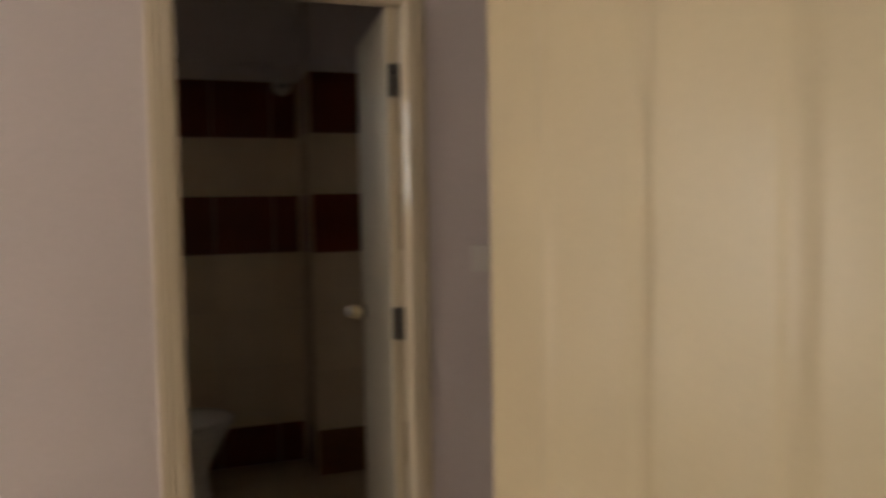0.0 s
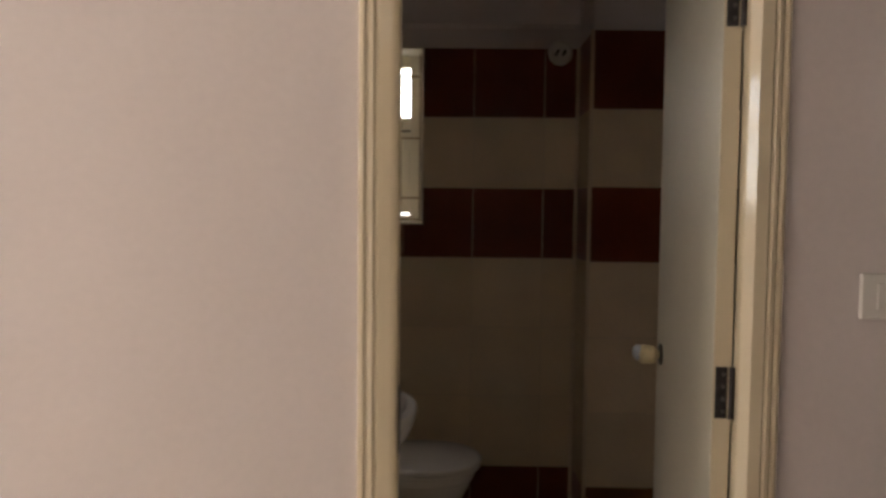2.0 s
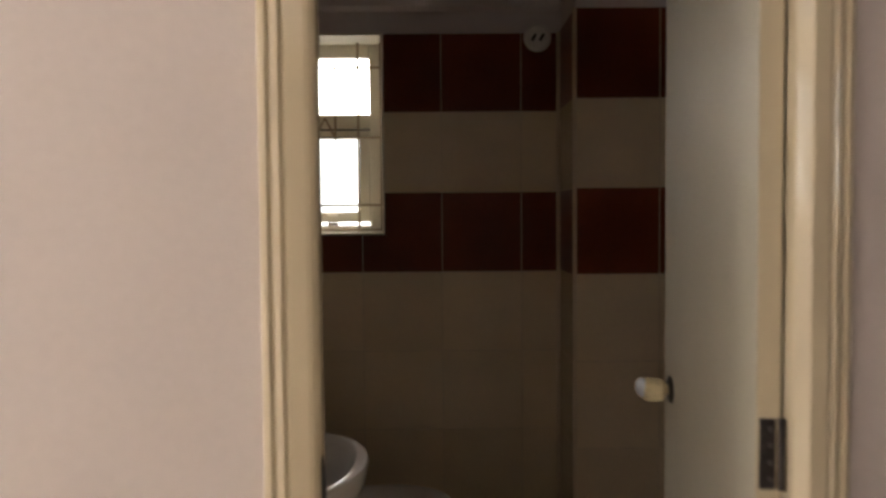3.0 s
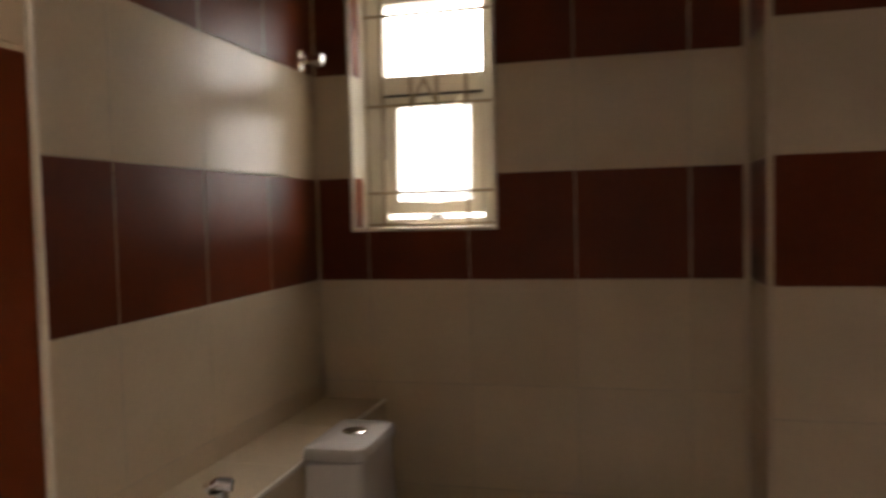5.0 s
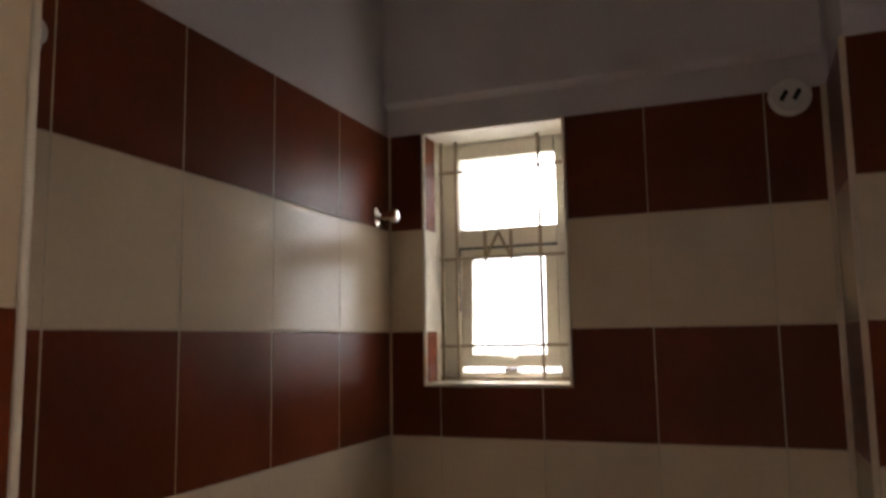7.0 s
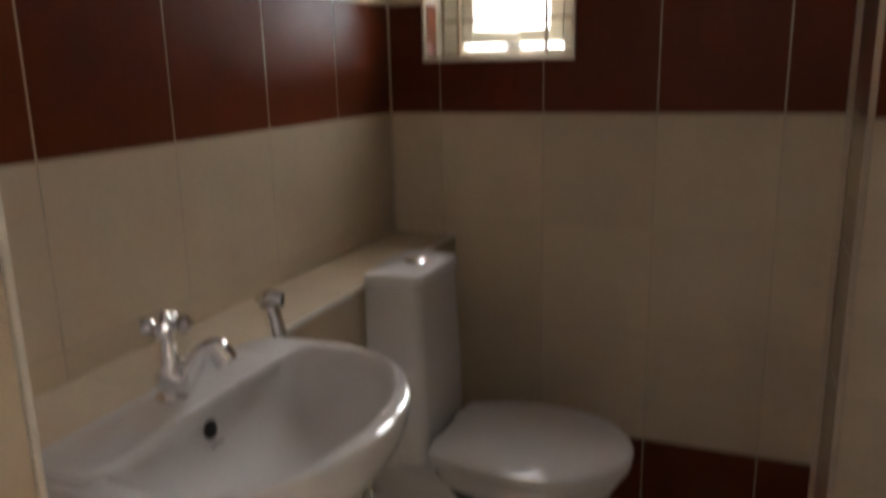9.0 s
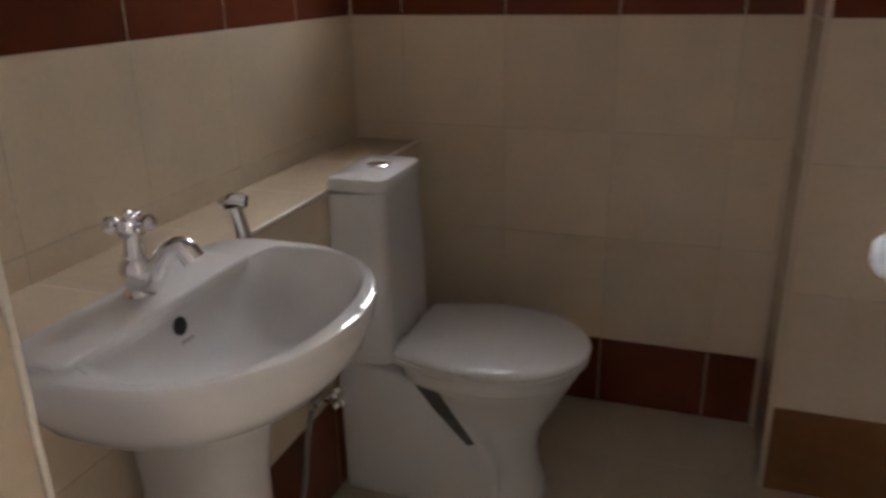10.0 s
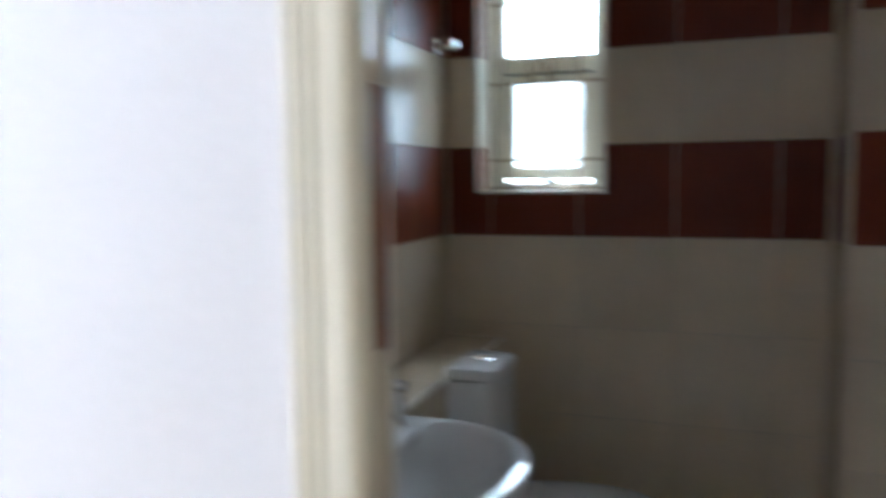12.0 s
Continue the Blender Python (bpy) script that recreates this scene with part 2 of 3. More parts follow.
def wall_with_hole(lo, hi, holes, axis):
    """A wall from lo to hi, cut through along y (axis 1) or x (axis 0) by holes (a0, a1, z0, z1)."""
    bm = bmesh.new()
    u = 1 - axis
    cuts_u = sorted({lo[u], hi[u], *[h[0] for h in holes], *[h[1] for h in holes]})
    cuts_z = sorted({lo[2], hi[2], *[h[2] for h in holes], *[h[3] for h in holes]})
    solid = {}
    for i, (u0, u1) in enumerate(zip(cuts_u, cuts_u[1:])):
        for k, (z0, z1) in enumerate(zip(cuts_z, cuts_z[1:])):
            solid[i, k] = not any(h[0] < (u0 + u1) / 2 < h[1] and h[2] < (z0 + z1) / 2 < h[3] for h in holes)

    def point(a, d, z):
        q = [0, 0, z]
        q[u], q[axis] = a, d
        return q

    def quad(*ps):
        bm.faces.new([bm.verts.new(q) for q in ps])

    d0, d1 = lo[axis], hi[axis]
    for (i, k), full in solid.items():
        if not full:
            continue
        u0, u1, z0, z1 = cuts_u[i], cuts_u[i + 1], cuts_z[k], cuts_z[k + 1]
        for d in (d0, d1):
            quad(point(u0, d, z0), point(u1, d, z0), point(u1, d, z1), point(u0, d, z1))
        if not solid.get((i - 1, k)):
            quad(point(u0, d0, z0), point(u0, d1, z0), point(u0, d1, z1), point(u0, d0, z1))
        if not solid.get((i + 1, k)):
            quad(point(u1, d0, z0), point(u1, d1, z0), point(u1, d1, z1), point(u1, d0, z1))
        if not solid.get((i, k - 1)):
            quad(point(u0, d0, z0), point(u1, d0, z0), point(u1, d1, z0), point(u0, d1, z0))
        if not solid.get((i, k + 1)):
            quad(point(u0, d0, z1), point(u1, d0, z1), point(u1, d1, z1), point(u0, d1, z1))
    bmesh.ops.remove_doubles(bm, verts=bm.verts, dist=1e-5)
    bmesh.ops.recalc_face_normals(bm, faces=bm.faces)
    return bm


# ---- the plan ----
FLOOR = 0.077          # finished floor
BED_FLOOR = 0.06
TILE = 0.30
TILE_TOP = 2.092
CEIL = 2.75
DOOR_Y = -1.85         # bedroom face of the bathroom's front wall
FRONT_IN = -1.703      # its inner face, under the tiles
WIN = (0.117, 0.533, 1.352, 2.085)
PIL_X, PIL_Y = 1.203, -0.297
RIGHT = 2.05           # right wall of the bathroom
LEDGE_X, LEDGE_Z = 0.198, 0.850

# bedroom and bathroom shell
wall_bath_front = structure("wall_bath_front", wall_with_hole((-0.234, DOOR_Y, 0.0), (2.9, FRONT_IN, CEIL), [(0.53, 1.265, -0.1, 2.085)], 1), PLASTER,
                            "lilac white painted wall with the bathroom doorway", "wall")
wall_bath_left = structure("wall_bath_left", boxed((-0.234, FRONT_IN + 0.001, 0.0), (-0.008, 0.008, CEIL)), BATH_PLASTER, "painted wall tiled up to door height", "wall")
wall_back = structure("wall_back", wall_with_hole((-3.7, 0.008, 0.0), (2.9, 0.228, CEIL), [(WIN[0] - 0.01, WIN[1] + 0.01, WIN[2] - 0.01, WIN[3] + 0.01), (-3.45, -0.95, 0.055, 2.052)], 1), BATH_PLASTER,
                      "outer wall with the bathroom window and the balcony door", "wall")
wall_bath_right = structure("wall_bath_right", boxed((RIGHT, FRONT_IN + 0.001, 0.0), (RIGHT + 0.15, 0.007, CEIL)), BATH_PLASTER, "plain painted bathroom side wall", "wall")
pilaster = structure("wall_pilaster", boxed((PIL_X + 0.008, PIL_Y + 0.008, 0.0), (RIGHT - 0.001, 0.007, CEIL)), BATH_PLASTER, "tiled pipe duct projecting from the back wall", "wall")
beam = structure("wall_beam", boxed((-0.007, -0.035, 2.172), (PIL_X + 0.007, 0.007, CEIL), 0.014, 1), BATH_PLASTER, "painted concrete beam above the tiles", "beam")
wall_left = structure("wall_bedroom_left", wall_with_hole((-3.85, -4.1, 0.0), (-3.7, 0.228, CEIL), [(-3.25, -2.15, 1.42, 2.50)], 0), PLASTER, "lilac white painted bedroom wall", "wall")
wall_right = structure("wall_bedroom_right", boxed((2.75, -3.95, 0.0), (2.9, DOOR_Y - 0.001, CEIL)), PLASTER, "lilac white painted bedroom wall", "wall")
wall_entry = structure("wall_entry", wall_with_hole((-3.7, -4.1, 0.0), (2.9, -3.96, CEIL), [(0.06, 1.06, -0.1, 2.13)], 1), PLASTER, "lilac white painted wall with the entry doorway", "wall")
hall_back = structure("wall_hall", boxed((-1.5, -6.3, 0.0), (2.9, -6.15, CEIL)), PLASTER, "plain painted hall wall", "wall")
hall_l = structure("wall_hall_left", boxed((-1.65, -6.3, 0.0), (-1.5, -4.1, CEIL)), PLASTER, "plain painted hall wall", "wall")
hall_r = structure("wall_hall_right", boxed((2.9, -6.3, 0.0), (3.05, -3.9, CEIL)), PLASTER, "plain painted hall wall", "wall")
ceiling = structure("ceiling", boxed((-3.85, -6.3, CEIL), (3.05, 0.228, CEIL + 0.15)), CEIL_PAINT, "white painted ceiling", "ceiling")
bath_ceiling = structure("bath_ceiling", boxed((-0.007, FRONT_IN + 0.002, 2.62), (RIGHT - 0.001, -0.036, 2.70)), CEIL_PAINT, "white painted bathroom ceiling", "ceiling")
floor = structure("floor", boxed((-3.85, -6.3, -0.15), (3.05, 0.228, BED_FLOOR - 0.004)), GROUT, "ivory tiled floor", "floor")
bath_floor = structure("bath_floor", boxed((-0.008, FRONT_IN, BED_FLOOR - 0.003), (RIGHT, 0.008, FLOOR - 0.003)), GROUT, "beige tiled bathroom floor", "floor")

# outdoors
ground = structure("ground", boxed((-400, -400, -3.4), (400, 400, -3.2)), GROUND, "dry open ground below the balcony", "ground")
balcony = structure("balcony_slab", boxed((-3.85, 0.229, -0.2), (-0.3, 1.45, 0.02), 0.01), CONCRETE, "pale concrete balcony floor", "floor")

HAZE = bpy.data.materials.new("bright_sky_haze")
HAZE.use_nodes = True
HAZE.node_tree.nodes["Principled BSDF"].inputs["Base Color"].default_value = (0, 0, 0, 1)
HAZE.node_tree.nodes["Principled BSDF"].inputs["Emission Color"].default_value = (1.0, 0.97, 0.92, 1)
HAZE.node_tree.nodes["Principled BSDF"].inputs["Emission Strength"].default_value = 2.1
structure("backdrop", boxed((-160, 90, -3.3), (160, 90.5, 110)), HAZE, "bright white hazy sky at the horizon", "sky")

# balcony: parapet kerb and railing
balcony_railing = thing("balcony_railing", "pale yellow painted steel balcony railing with thin upright bars", "railing", (-2.1, 1.3, 0.02))
add(balcony_railing, "top_rail", boxed((-3.8, 1.275, 0.985), (-0.35, 1.325, 1.02), 0.006), RAIL_PAINT)
add(balcony_railing, "kerb", boxed((-3.8, 1.24, 0.021), (-0.35, 1.36, 0.22), 0.01), CONCRETE, "pale concrete kerb")
for i in range(30):
    x = -3.72 + i * 0.115
    add(balcony_railing, "bar", boxed((x - 0.006, 1.294, 0.221), (x + 0.006, 1.306, 0.984), 0.001, 1), RAIL_PAINT)

# ---- balcony door ----
window_1 = thing("window_1", "sliding aluminium balcony door with clear panes", "door", (-2.2, 0.1, 0.055), kind="structure")
for name, lo, hi in (("frame_head", (-3.449, 0.05, 2.008), (-0.951, 0.14, 2.051)), ("frame_track", (-3.449, 0.04, 0.056), (-0.951, 0.15, 0.12)),
                     ("frame_jamb", (-3.449, 0.05, 0.121), (-3.40, 0.14, 2.007)), ("frame_jamb", (-1.0, 0.05, 0.121), (-0.951, 0.14, 2.007)),
                     ("sash_stile", (-2.23, 0.07, 0.121), (-2.17, 0.12, 2.007))):
    add(window_1, name, boxed(lo, hi, 0.004), ALU)
# dark strip on the track's face, painting a groove's shade
add(window_1, "track_groove", boxed((-3.39, 0.035, 0.09), (-1.0, 0.0395, 0.10)), DARK)
pane = add(window_1, "pane", boxed((-2.169, 0.093, 0.121), (-1.001, 0.097, 2.007)), GLASS)
pane.visible_shadow = False
pelmet = structure("trim_lintel", boxed((-3.6, -0.045, 2.056), (-0.80, 0.0075, 2.19), 0.006), PLASTER, "painted lintel band over the balcony door", "trim")

# ---- high side window of the bedroom ----
window_3 = thing("window_3", "high cream framed bedroom window with a transom", "window", (-3.77, -2.7, 1.42), kind="structure")
for name, lo, hi in (("frame_sill", (-3.80, -3.249, 1.421), (-3.74, -2.151, 1.47)), ("frame_head", (-3.80, -3.249, 2.45), (-3.74, -2.151, 2.499)), ("transom", (-3.80, -3.199, 2.03), (-3.74, -2.201, 2.09)),
                     ("frame_stile", (-3.80, -3.249, 1.471), (-3.74, -3.2, 2.449)), ("frame_stile", (-3.80, -2.20, 1.471), (-3.74, -2.151, 2.449))):
    add(window_3, name, boxed(lo, hi, 0.004), UPVC)
for za, zb in ((1.471, 2.029), (2.091, 2.449)):
    side_pane = add(window_3, "pane", boxed((-3.772, -3.199, za), (-3.768, -2.201, zb)), GLASS)
    side_pane.visible_shadow = False

# ---- bathroom window ----
window_2 = thing("window_2", "cream framed window with a tilting lower sash, behind a steel grille", "window", (0.325, 0.17, WIN[2]), kind="structure")
x0, x1, z0, z1 = WIN
fy0, fy1 = 0.150, 0.195
for name, lo, hi in (("frame_stile", (x0, fy0, z0), (0.172, fy1, z1)), ("frame_stile", (0.476, fy0, z0), (x1, fy1, z1)),
                     ("frame_head", (0.1721, fy0, 2.035), (0.4759, fy1, z1)), ("frame_sill", (0.1721, fy0, z0), (0.4759, fy1, 1.376)),
                     ("transom", (0.1721, fy0, 1.752), (0.4759, fy1, 1.815))):
    add(window_2, name, boxed(lo, hi, 0.004), UPVC)
upper = add(window_2, "pane", boxed((0.173, 0.170, 1.816), (0.475, 0.174, 2.034)), GLASS)
upper.visible_shadow = False
# dark strips imitate the shadowed gap at the top and left of the sash
for lo, hi in (((0.166, 0.1465, 1.7500), (0.478, 0.1498, 1.7570)), ((0.166, 0.1465, 1.5600), (0.172, 0.1498, 1.7498))):
    add(window_2, "seal", boxed(lo, hi, 0.0008, 1), SHADE_GREY, "dark strip painted as the shaded gap round the sash")
add(window_2, "sash_stay", boxed((0.306, 0.146, 1.3765), (0.346, 0.188, 1.3890), 0.002), ALU, "grey metal sash stay")
sash = thing("sash", "", "")
sash.parent = window_2
sash.matrix_parent_inverse = Matrix.Translation((-0.325, -0.17, -WIN[2]))
sash.matrix_basis = Matrix.Translation((0.324, 0.178, 1.7513)) @ Matrix.Rotation(radians(-2.6), 4, "X")
for name, lo, hi, mat in (("sash_stile", (-0.1508, -0.016, -0.361), (-0.118, 0.016, -0.0005), UPVC), ("sash_stile", (0.112, -0.016, -0.361), (0.1508, 0.016, -0.0005), UPVC),
                          ("sash_rail", (-0.1178, -0.016, -0.030), (0.1118, 0.016, -0.0005), UPVC), ("sash_rail", (-0.1178, -0.016, -0.361), (0.1118, 0.016, -0.322), UPVC),
                          ("sash_pane", (-0.1178, -0.002, -0.3218), (0.1118, 0.002, -0.0302), GLASS), ("sash_handle", (-0.022, -0.028, -0.348), (0.026, -0.0162, -0.330), UPVC)):
    ob = part(name, boxed(lo, hi, 0.0025 if mat is not GLASS else 0), mat, sash)
    if mat is GLASS:
        ob.visible_shadow = False
# painted lining of the opening, and its trim on the tiled face
lining = [((x0 - 0.0095, 0.001, z0 - 0.0095), (x0 - 0.0005, fy1, z1 + 0.0095)), ((x1 + 0.0005, 0.001, z0 - 0.0095), (x1 + 0.0095, fy1, z1 + 0.0095)),
          ((x0 - 0.0004, 0.001, z0 - 0.0095), (x1 + 0.0004, fy1, z0 - 0.0005)), ((x0 - 0.0004, 0.001, z1 + 0.0005), (x1 + 0.0004, fy1, z1 + 0.0095))]
for i, (lo, hi) in enumerate(lining):
    add(window_2, "lining", boxed(lo, hi), UPVC)
for lo, hi in (((x0 - 0.010, -0.0055, z0 - 0.010), (x0 - 0.0005, 0.0005, z1 + 0.010)), ((x1 + 0.0005, -0.0055, z0 - 0.010), (x1 + 0.010, 0.0005, z1 + 0.010)),
               ((x0 - 0.0003, -0.0055, z0 - 0.010), (x1 + 0.0003, 0.0005, z0 - 0.0005)), ((x0 - 0.0003, -0.0055, z1 + 0.0005), (x1 + 0.0003, 0.0005, z1 + 0.010))):
    add(window_2, "edge_trim", boxed(lo, hi, 0.002), TRIM_WHITE)
for za, zb in ((z0 + 0.001, 1.50), (1.80, z1 - 0.001)):
    add(window_2, "lining_tile", boxed((x0, 0.006, za), (x0 + 0.002, 0.075, zb), 0.0005, 1), BROWN, "red-brown tile on the window reveal")

window_grille = thing("window_grille", "beige painted steel window grille of thin welded bars", "grille", (0.325, 0.115, WIN[2]))
gy = 0.110
BAR = 0.0044
for x in (x0 + 0.010, 0.176, 0.436, x1 - 0.008):
    add(window_grille, "upright_bar", boxed((x - BAR, gy - BAR, z0 + 0.001), (x + BAR, gy + BAR, z1 - 0.001), 0.001, 1), GRILLE)
for z in (1.360, 1.456, 1.719, 1.989):
    add(window_grille, "cross_bar", boxed((x0 + 0.001, gy - BAR + 0.002, z - BAR), (x1 - 0.001, gy + BAR + 0.002, z + BAR), 0.001, 1), GRILLE)
for x in (0.266, 0.347):
    add(window_grille, "short_bar", boxed((x - BAR, gy - BAR, 1.707), (x + BAR, gy + BAR, 1.799), 0.001, 1), GRILLE)
    add(window_grille, "thin_bar", boxed((x - 0.0018, gy - 0.0018, 1.460), (x + 0.0018, gy + 0.0018, 1.706), 0.0005, 1), GRILLE)
    add(window_grille, "stub_bar", boxed((x - BAR * 0.8, gy - BAR, 1.959), (x + BAR * 0.8, gy + BAR, 1.988), 0.001, 1), GRILLE)
for xa, xb in ((0.266, 0.3065), (0.347, 0.3065)):
    add(window_grille, "slanted_bar", tube([(xa, gy, 1.715), (xb, gy, 1.795)], BAR, 8, False), GRILLE)

# ---- bathroom doorway ----
CAS_Y = -1.868


def casing_profile(outer, inner):
    """Moulded casing section: grooves near the outer edge, then a flat face."""
    w = inner - outer
    cuts = ((0, -1.8501), (0, -1.862), (0.06, CAS_Y + 0.001), (0.14, CAS_Y), (0.19, CAS_Y + 0.006), (0.24, CAS_Y + 0.001), (0.36, CAS_Y - 0.001), (0.42, CAS_Y + 0.005), (0.47, CAS_Y),
            (0.80, CAS_Y), (0.88, CAS_Y + 0.0015), (0.95, CAS_Y + 0.005), (0.99, CAS_Y + 0.010), (1.0, CAS_Y + 0.016), (1.0, -1.8501))
    return [(outer + w * f, y) for f, y in cuts]


door_frame = thing("door_1", "cream enamelled door frame with a moulded casing", "door frame", (0.9, -1.84, FLOOR), kind="structure")
HEAD = 2.037
for outer, inner in ((0.505, 0.583), (1.296, 1.226)):
    prof = casing_profile(outer, inner)
    if outer > inner:
        prof[10:14] = [(1.2405, CAS_Y + 0.0005), (1.2395, CAS_Y + 0.0012), (1.2268, CAS_Y + 0.0164), (1.2260, CAS_Y + 0.0176)]
    add(door_frame, "casing", loft([[(x, y, z) for x, y in prof] for z in (BED_FLOOR + 0.001, HEAD + 0.066)]), FRAME_PAINT)
prof = casing_profile(HEAD + 0.0665, HEAD)
add(door_frame, "head_casing", loft([[(x, y, z) for z, y in prof] for x in (0.5835, 1.2255)]), FRAME_PAINT)
for lo, hi in (((0.531, -1.8499, FLOOR + 0.001), (0.583, -1.828, HEAD)), ((1.226, -1.8499, FLOOR + 0.001), (1.264, -1.812, HEAD)), ((0.531, -1.8499, HEAD + 0.001), (1.264, -1.806, 2.084))):
    add(door_frame, "jamb", boxed(lo, hi, 0.006, 3), FRAME_PAINT)
for lo, hi in (((0.531, -1.8235, FLOOR + 0.001), (0.5415, -1.785, HEAD + 0.012)), ((1.242, -1.8115, FLOOR + 0.001), (1.264, -1.764, HEAD + 0.012)), ((0.531, -1.8055, HEAD + 0.013), (1.264, -1.764, 2.084))):
    add(door_frame, "rebate", boxed(lo, hi, 0.002), FRAME_PAINT)
strike = joined(boxed((0.5828, -1.8655, 0.955), (0.5850, -1.840, 1.068), 0.0006, 1), boxed((0.5828, -1.8655, 1.0685), (0.5850, -1.856, 1.086), 0.0006, 1))
add(door_frame, "strike_plate", strike, STEEL, "dull steel strike plate with a lip")
add(door_frame, "threshold", boxed((0.531, -1.855, BED_FLOOR - 0.004), (1.264, -1.70, FLOOR + 0.0005), 0.003), FLOOR_TILE, "beige stone threshold")

# open door leaf, hung on the far jamb
leaf_turn = Matrix.Translation((1.187, -1.818, FLOOR)) @ Matrix.Rotation(radians(-4.7), 4, "Z")
bath_door = thing("bathroom_door", "pale cream enamelled flush door standing open into the bathroom", "door")
bath_door.matrix_basis = leaf_turn
DZ = -FLOOR
part("leaf", boxed((0, 0, 0.012), (0.034, 0.598, 2.038 + DZ), 0.0025), LEAF_PAINT, bath_door)
part("edge_strip", boxed((0.001, -0.0016, 0.012), (0.033, 0.0001, 2.037 + DZ)), FRAME_PAINT, bath_door, "warm cream painted edge strip")


def hinge(z):
    h = part("hinge", joined(boxed((0.004, -0.0045, z), (0.026, -0.0012, z + 0.100), 0.0008), lathe([(0.0055, 0), (0.0055, 0.1)], Matrix.Translation((0.034, -0.006, z)), 14)), STEEL, bath_door, "dull steel butt hinge")
    for k in (0.014, 0.038, 0.062, 0.086):
        part("screw", lathe([(0.0042, 0), (0.0034, 0.0012), (0.0008, 0.0009)], Matrix.Translation((0.013 + 0.006 * (round(k * 1000) % 4 == 2), -0.0045, z + k)) @ Matrix.Rotation(radians(90), 4, "X"), 12), SCREW, h)


for z in (0.21, 1.021 + DZ, 1.767 + DZ):
    hinge(z)
door_knob = part("knob", lathe([(0.011, 0.004), (0.0115, 0.010), (0.016, 0.015), (0.0225, 0.020), (0.0240, 0.029), (0.0240, 0.046), (0.0232, 0.053), (0.019, 0.058)],
                               Matrix.Translation((0, 0.533, 1.040 + DZ)) @ Matrix.Rotation(radians(-90), 4, "Y"), 26), TAPE, bath_door, "round knob wrapped in yellowed tape", True)
for v in door_knob.data.vertices:
    v.co += 0.0022 * noise.noise_vector(v.co * 60)
film = part("film_tip", lathe([(0.0190, 0.053), (0.0208, 0.058), (0.0202, 0.062), (0.0170, 0.068), (0.011, 0.0720), (0.003, 0.0735)],
                              Matrix.Translation((0, 0.536, 1.044 + DZ)) @ Matrix.Rotation(radians(-90), 4, "Y"), 18), FILM, door_knob, "crumpled bluish plastic film", True)
for v in film.data.vertices:
    v.co += 0.0032 * noise.noise_vector(v.co * 90)
part("rose", lathe([(0.028, 0.0005), (0.028, 0.003), (0.022, 0.0055), (0.011, 0.0065)], Matrix.Translation((0, 0.533, 1.040 + DZ)) @ Matrix.Rotation(radians(-90), 4, "Y"), 30), STEEL, bath_door, "dark steel rose plate", True)

# light switch on the bedroom side
light_switch = thing("light_switch", "white plastic light switch plate on the bedroom wall", "switch", (1.497, DOOR_Y, 1.265))
add(light_switch, "plate", boxed((1.442, DOOR_Y - 0.010, 1.222), (1.553, DOOR_Y - 0.0001, 1.308), 0.004, 3), SWITCH)
add(light_switch, "rocker", boxed((1.470, DOOR_Y - 0.0145, 1.241), (1.524, DOOR_Y - 0.0102, 1.290), 0.002), SWITCH)

# ---- entry door, folded back against the path ----
entry_door = thing("entry_door", "warm cream panelled door standing wide open", "door")
entry_door.matrix_basis = Matrix.Translation((1.037, -2.957, BED_FLOOR)) @ Matrix.Rotation(radians(0), 4, "Z")
EW = 0.985


def arched_panel(u0, u1, z0, z1, rise, depth, inset):
    """A raised panel, its head straight or arched, on the door's near face (x = 0 looks to -x)."""
    def ring(off, x):
        a, b = u0 + off, u1 - off
        pts = [(x, -a, z0 + off), (x, -b, z0 + off)]
        for i in range(13):
            f = i / 12
            pts.append((x, -(b + (a - b) * f), z1 - off + rise * math.sin(math.pi * f)))
        return pts
    return loft([ring(0, 0.0005), ring(0, -0.0005), ring(inset * 0.35, depth), ring(inset * 0.75, depth * 0.9), ring(inset * 1.3, -0.001)], True, True)


part("leaf", boxed((0, -EW, 0.008), (0.036, 0, 2.06), 0.003), ENTRY_PAINT, entry_door)
for u0, u1 in ((0.176, 0.443), (0.620, 0.887)):
    part("upper_panel", arched_panel(u0, u1, 0.95, 1.90, 0.0, -0.0045, 0.036), ENTRY_PAINT, entry_door)
    part("lower_panel", arched_panel(u0, u1, 0.22, 0.80, 0.0, -0.0045, 0.036), ENTRY_PAINT, entry_door)

# ---- wash basin ----


def egg(cx, cy, front, back, half, nf, nb, z, steps=72):
    """An outline with its own roundness to the front (+x) and the back."""
    pts = []
    for i in range(steps):
        a = 2 * math.pi * i / steps
        c, s = math.cos(a), math.sin(a)
        n = nf if c >= 0 else nb
        k = (abs(c) ** n + abs(s) ** n) ** (-1 / n)
        pts.append(((cx + (front if c >= 0 else back) * k * c), cy + half * k * s, z))
    return pts


def slab(x0, x1, y0, y1, z, r=0.02, skew=0.0, steps=5):
    """A rectangle with rounded front corners and tight back ones."""
    pts = []
    q = r * 0.35
    for cx, cy, a0, r in ((x1 - r, y1 - r, 0, r), (x0 + q, y1 - q, 90, q), (x0 + q, y0 + q, 180, q), (x1 - r, y0 + r, 270, r)):
        for i in range(steps + 1):
            a = radians(a0 + 90 * i / steps)
            x, y = cx + r * math.cos(a), cy + r * math.sin(a)
            pts.append((x, y - skew * (x1 - x) / (x1 - x0) * (y < (y0 + y1) / 2), z))
    return pts


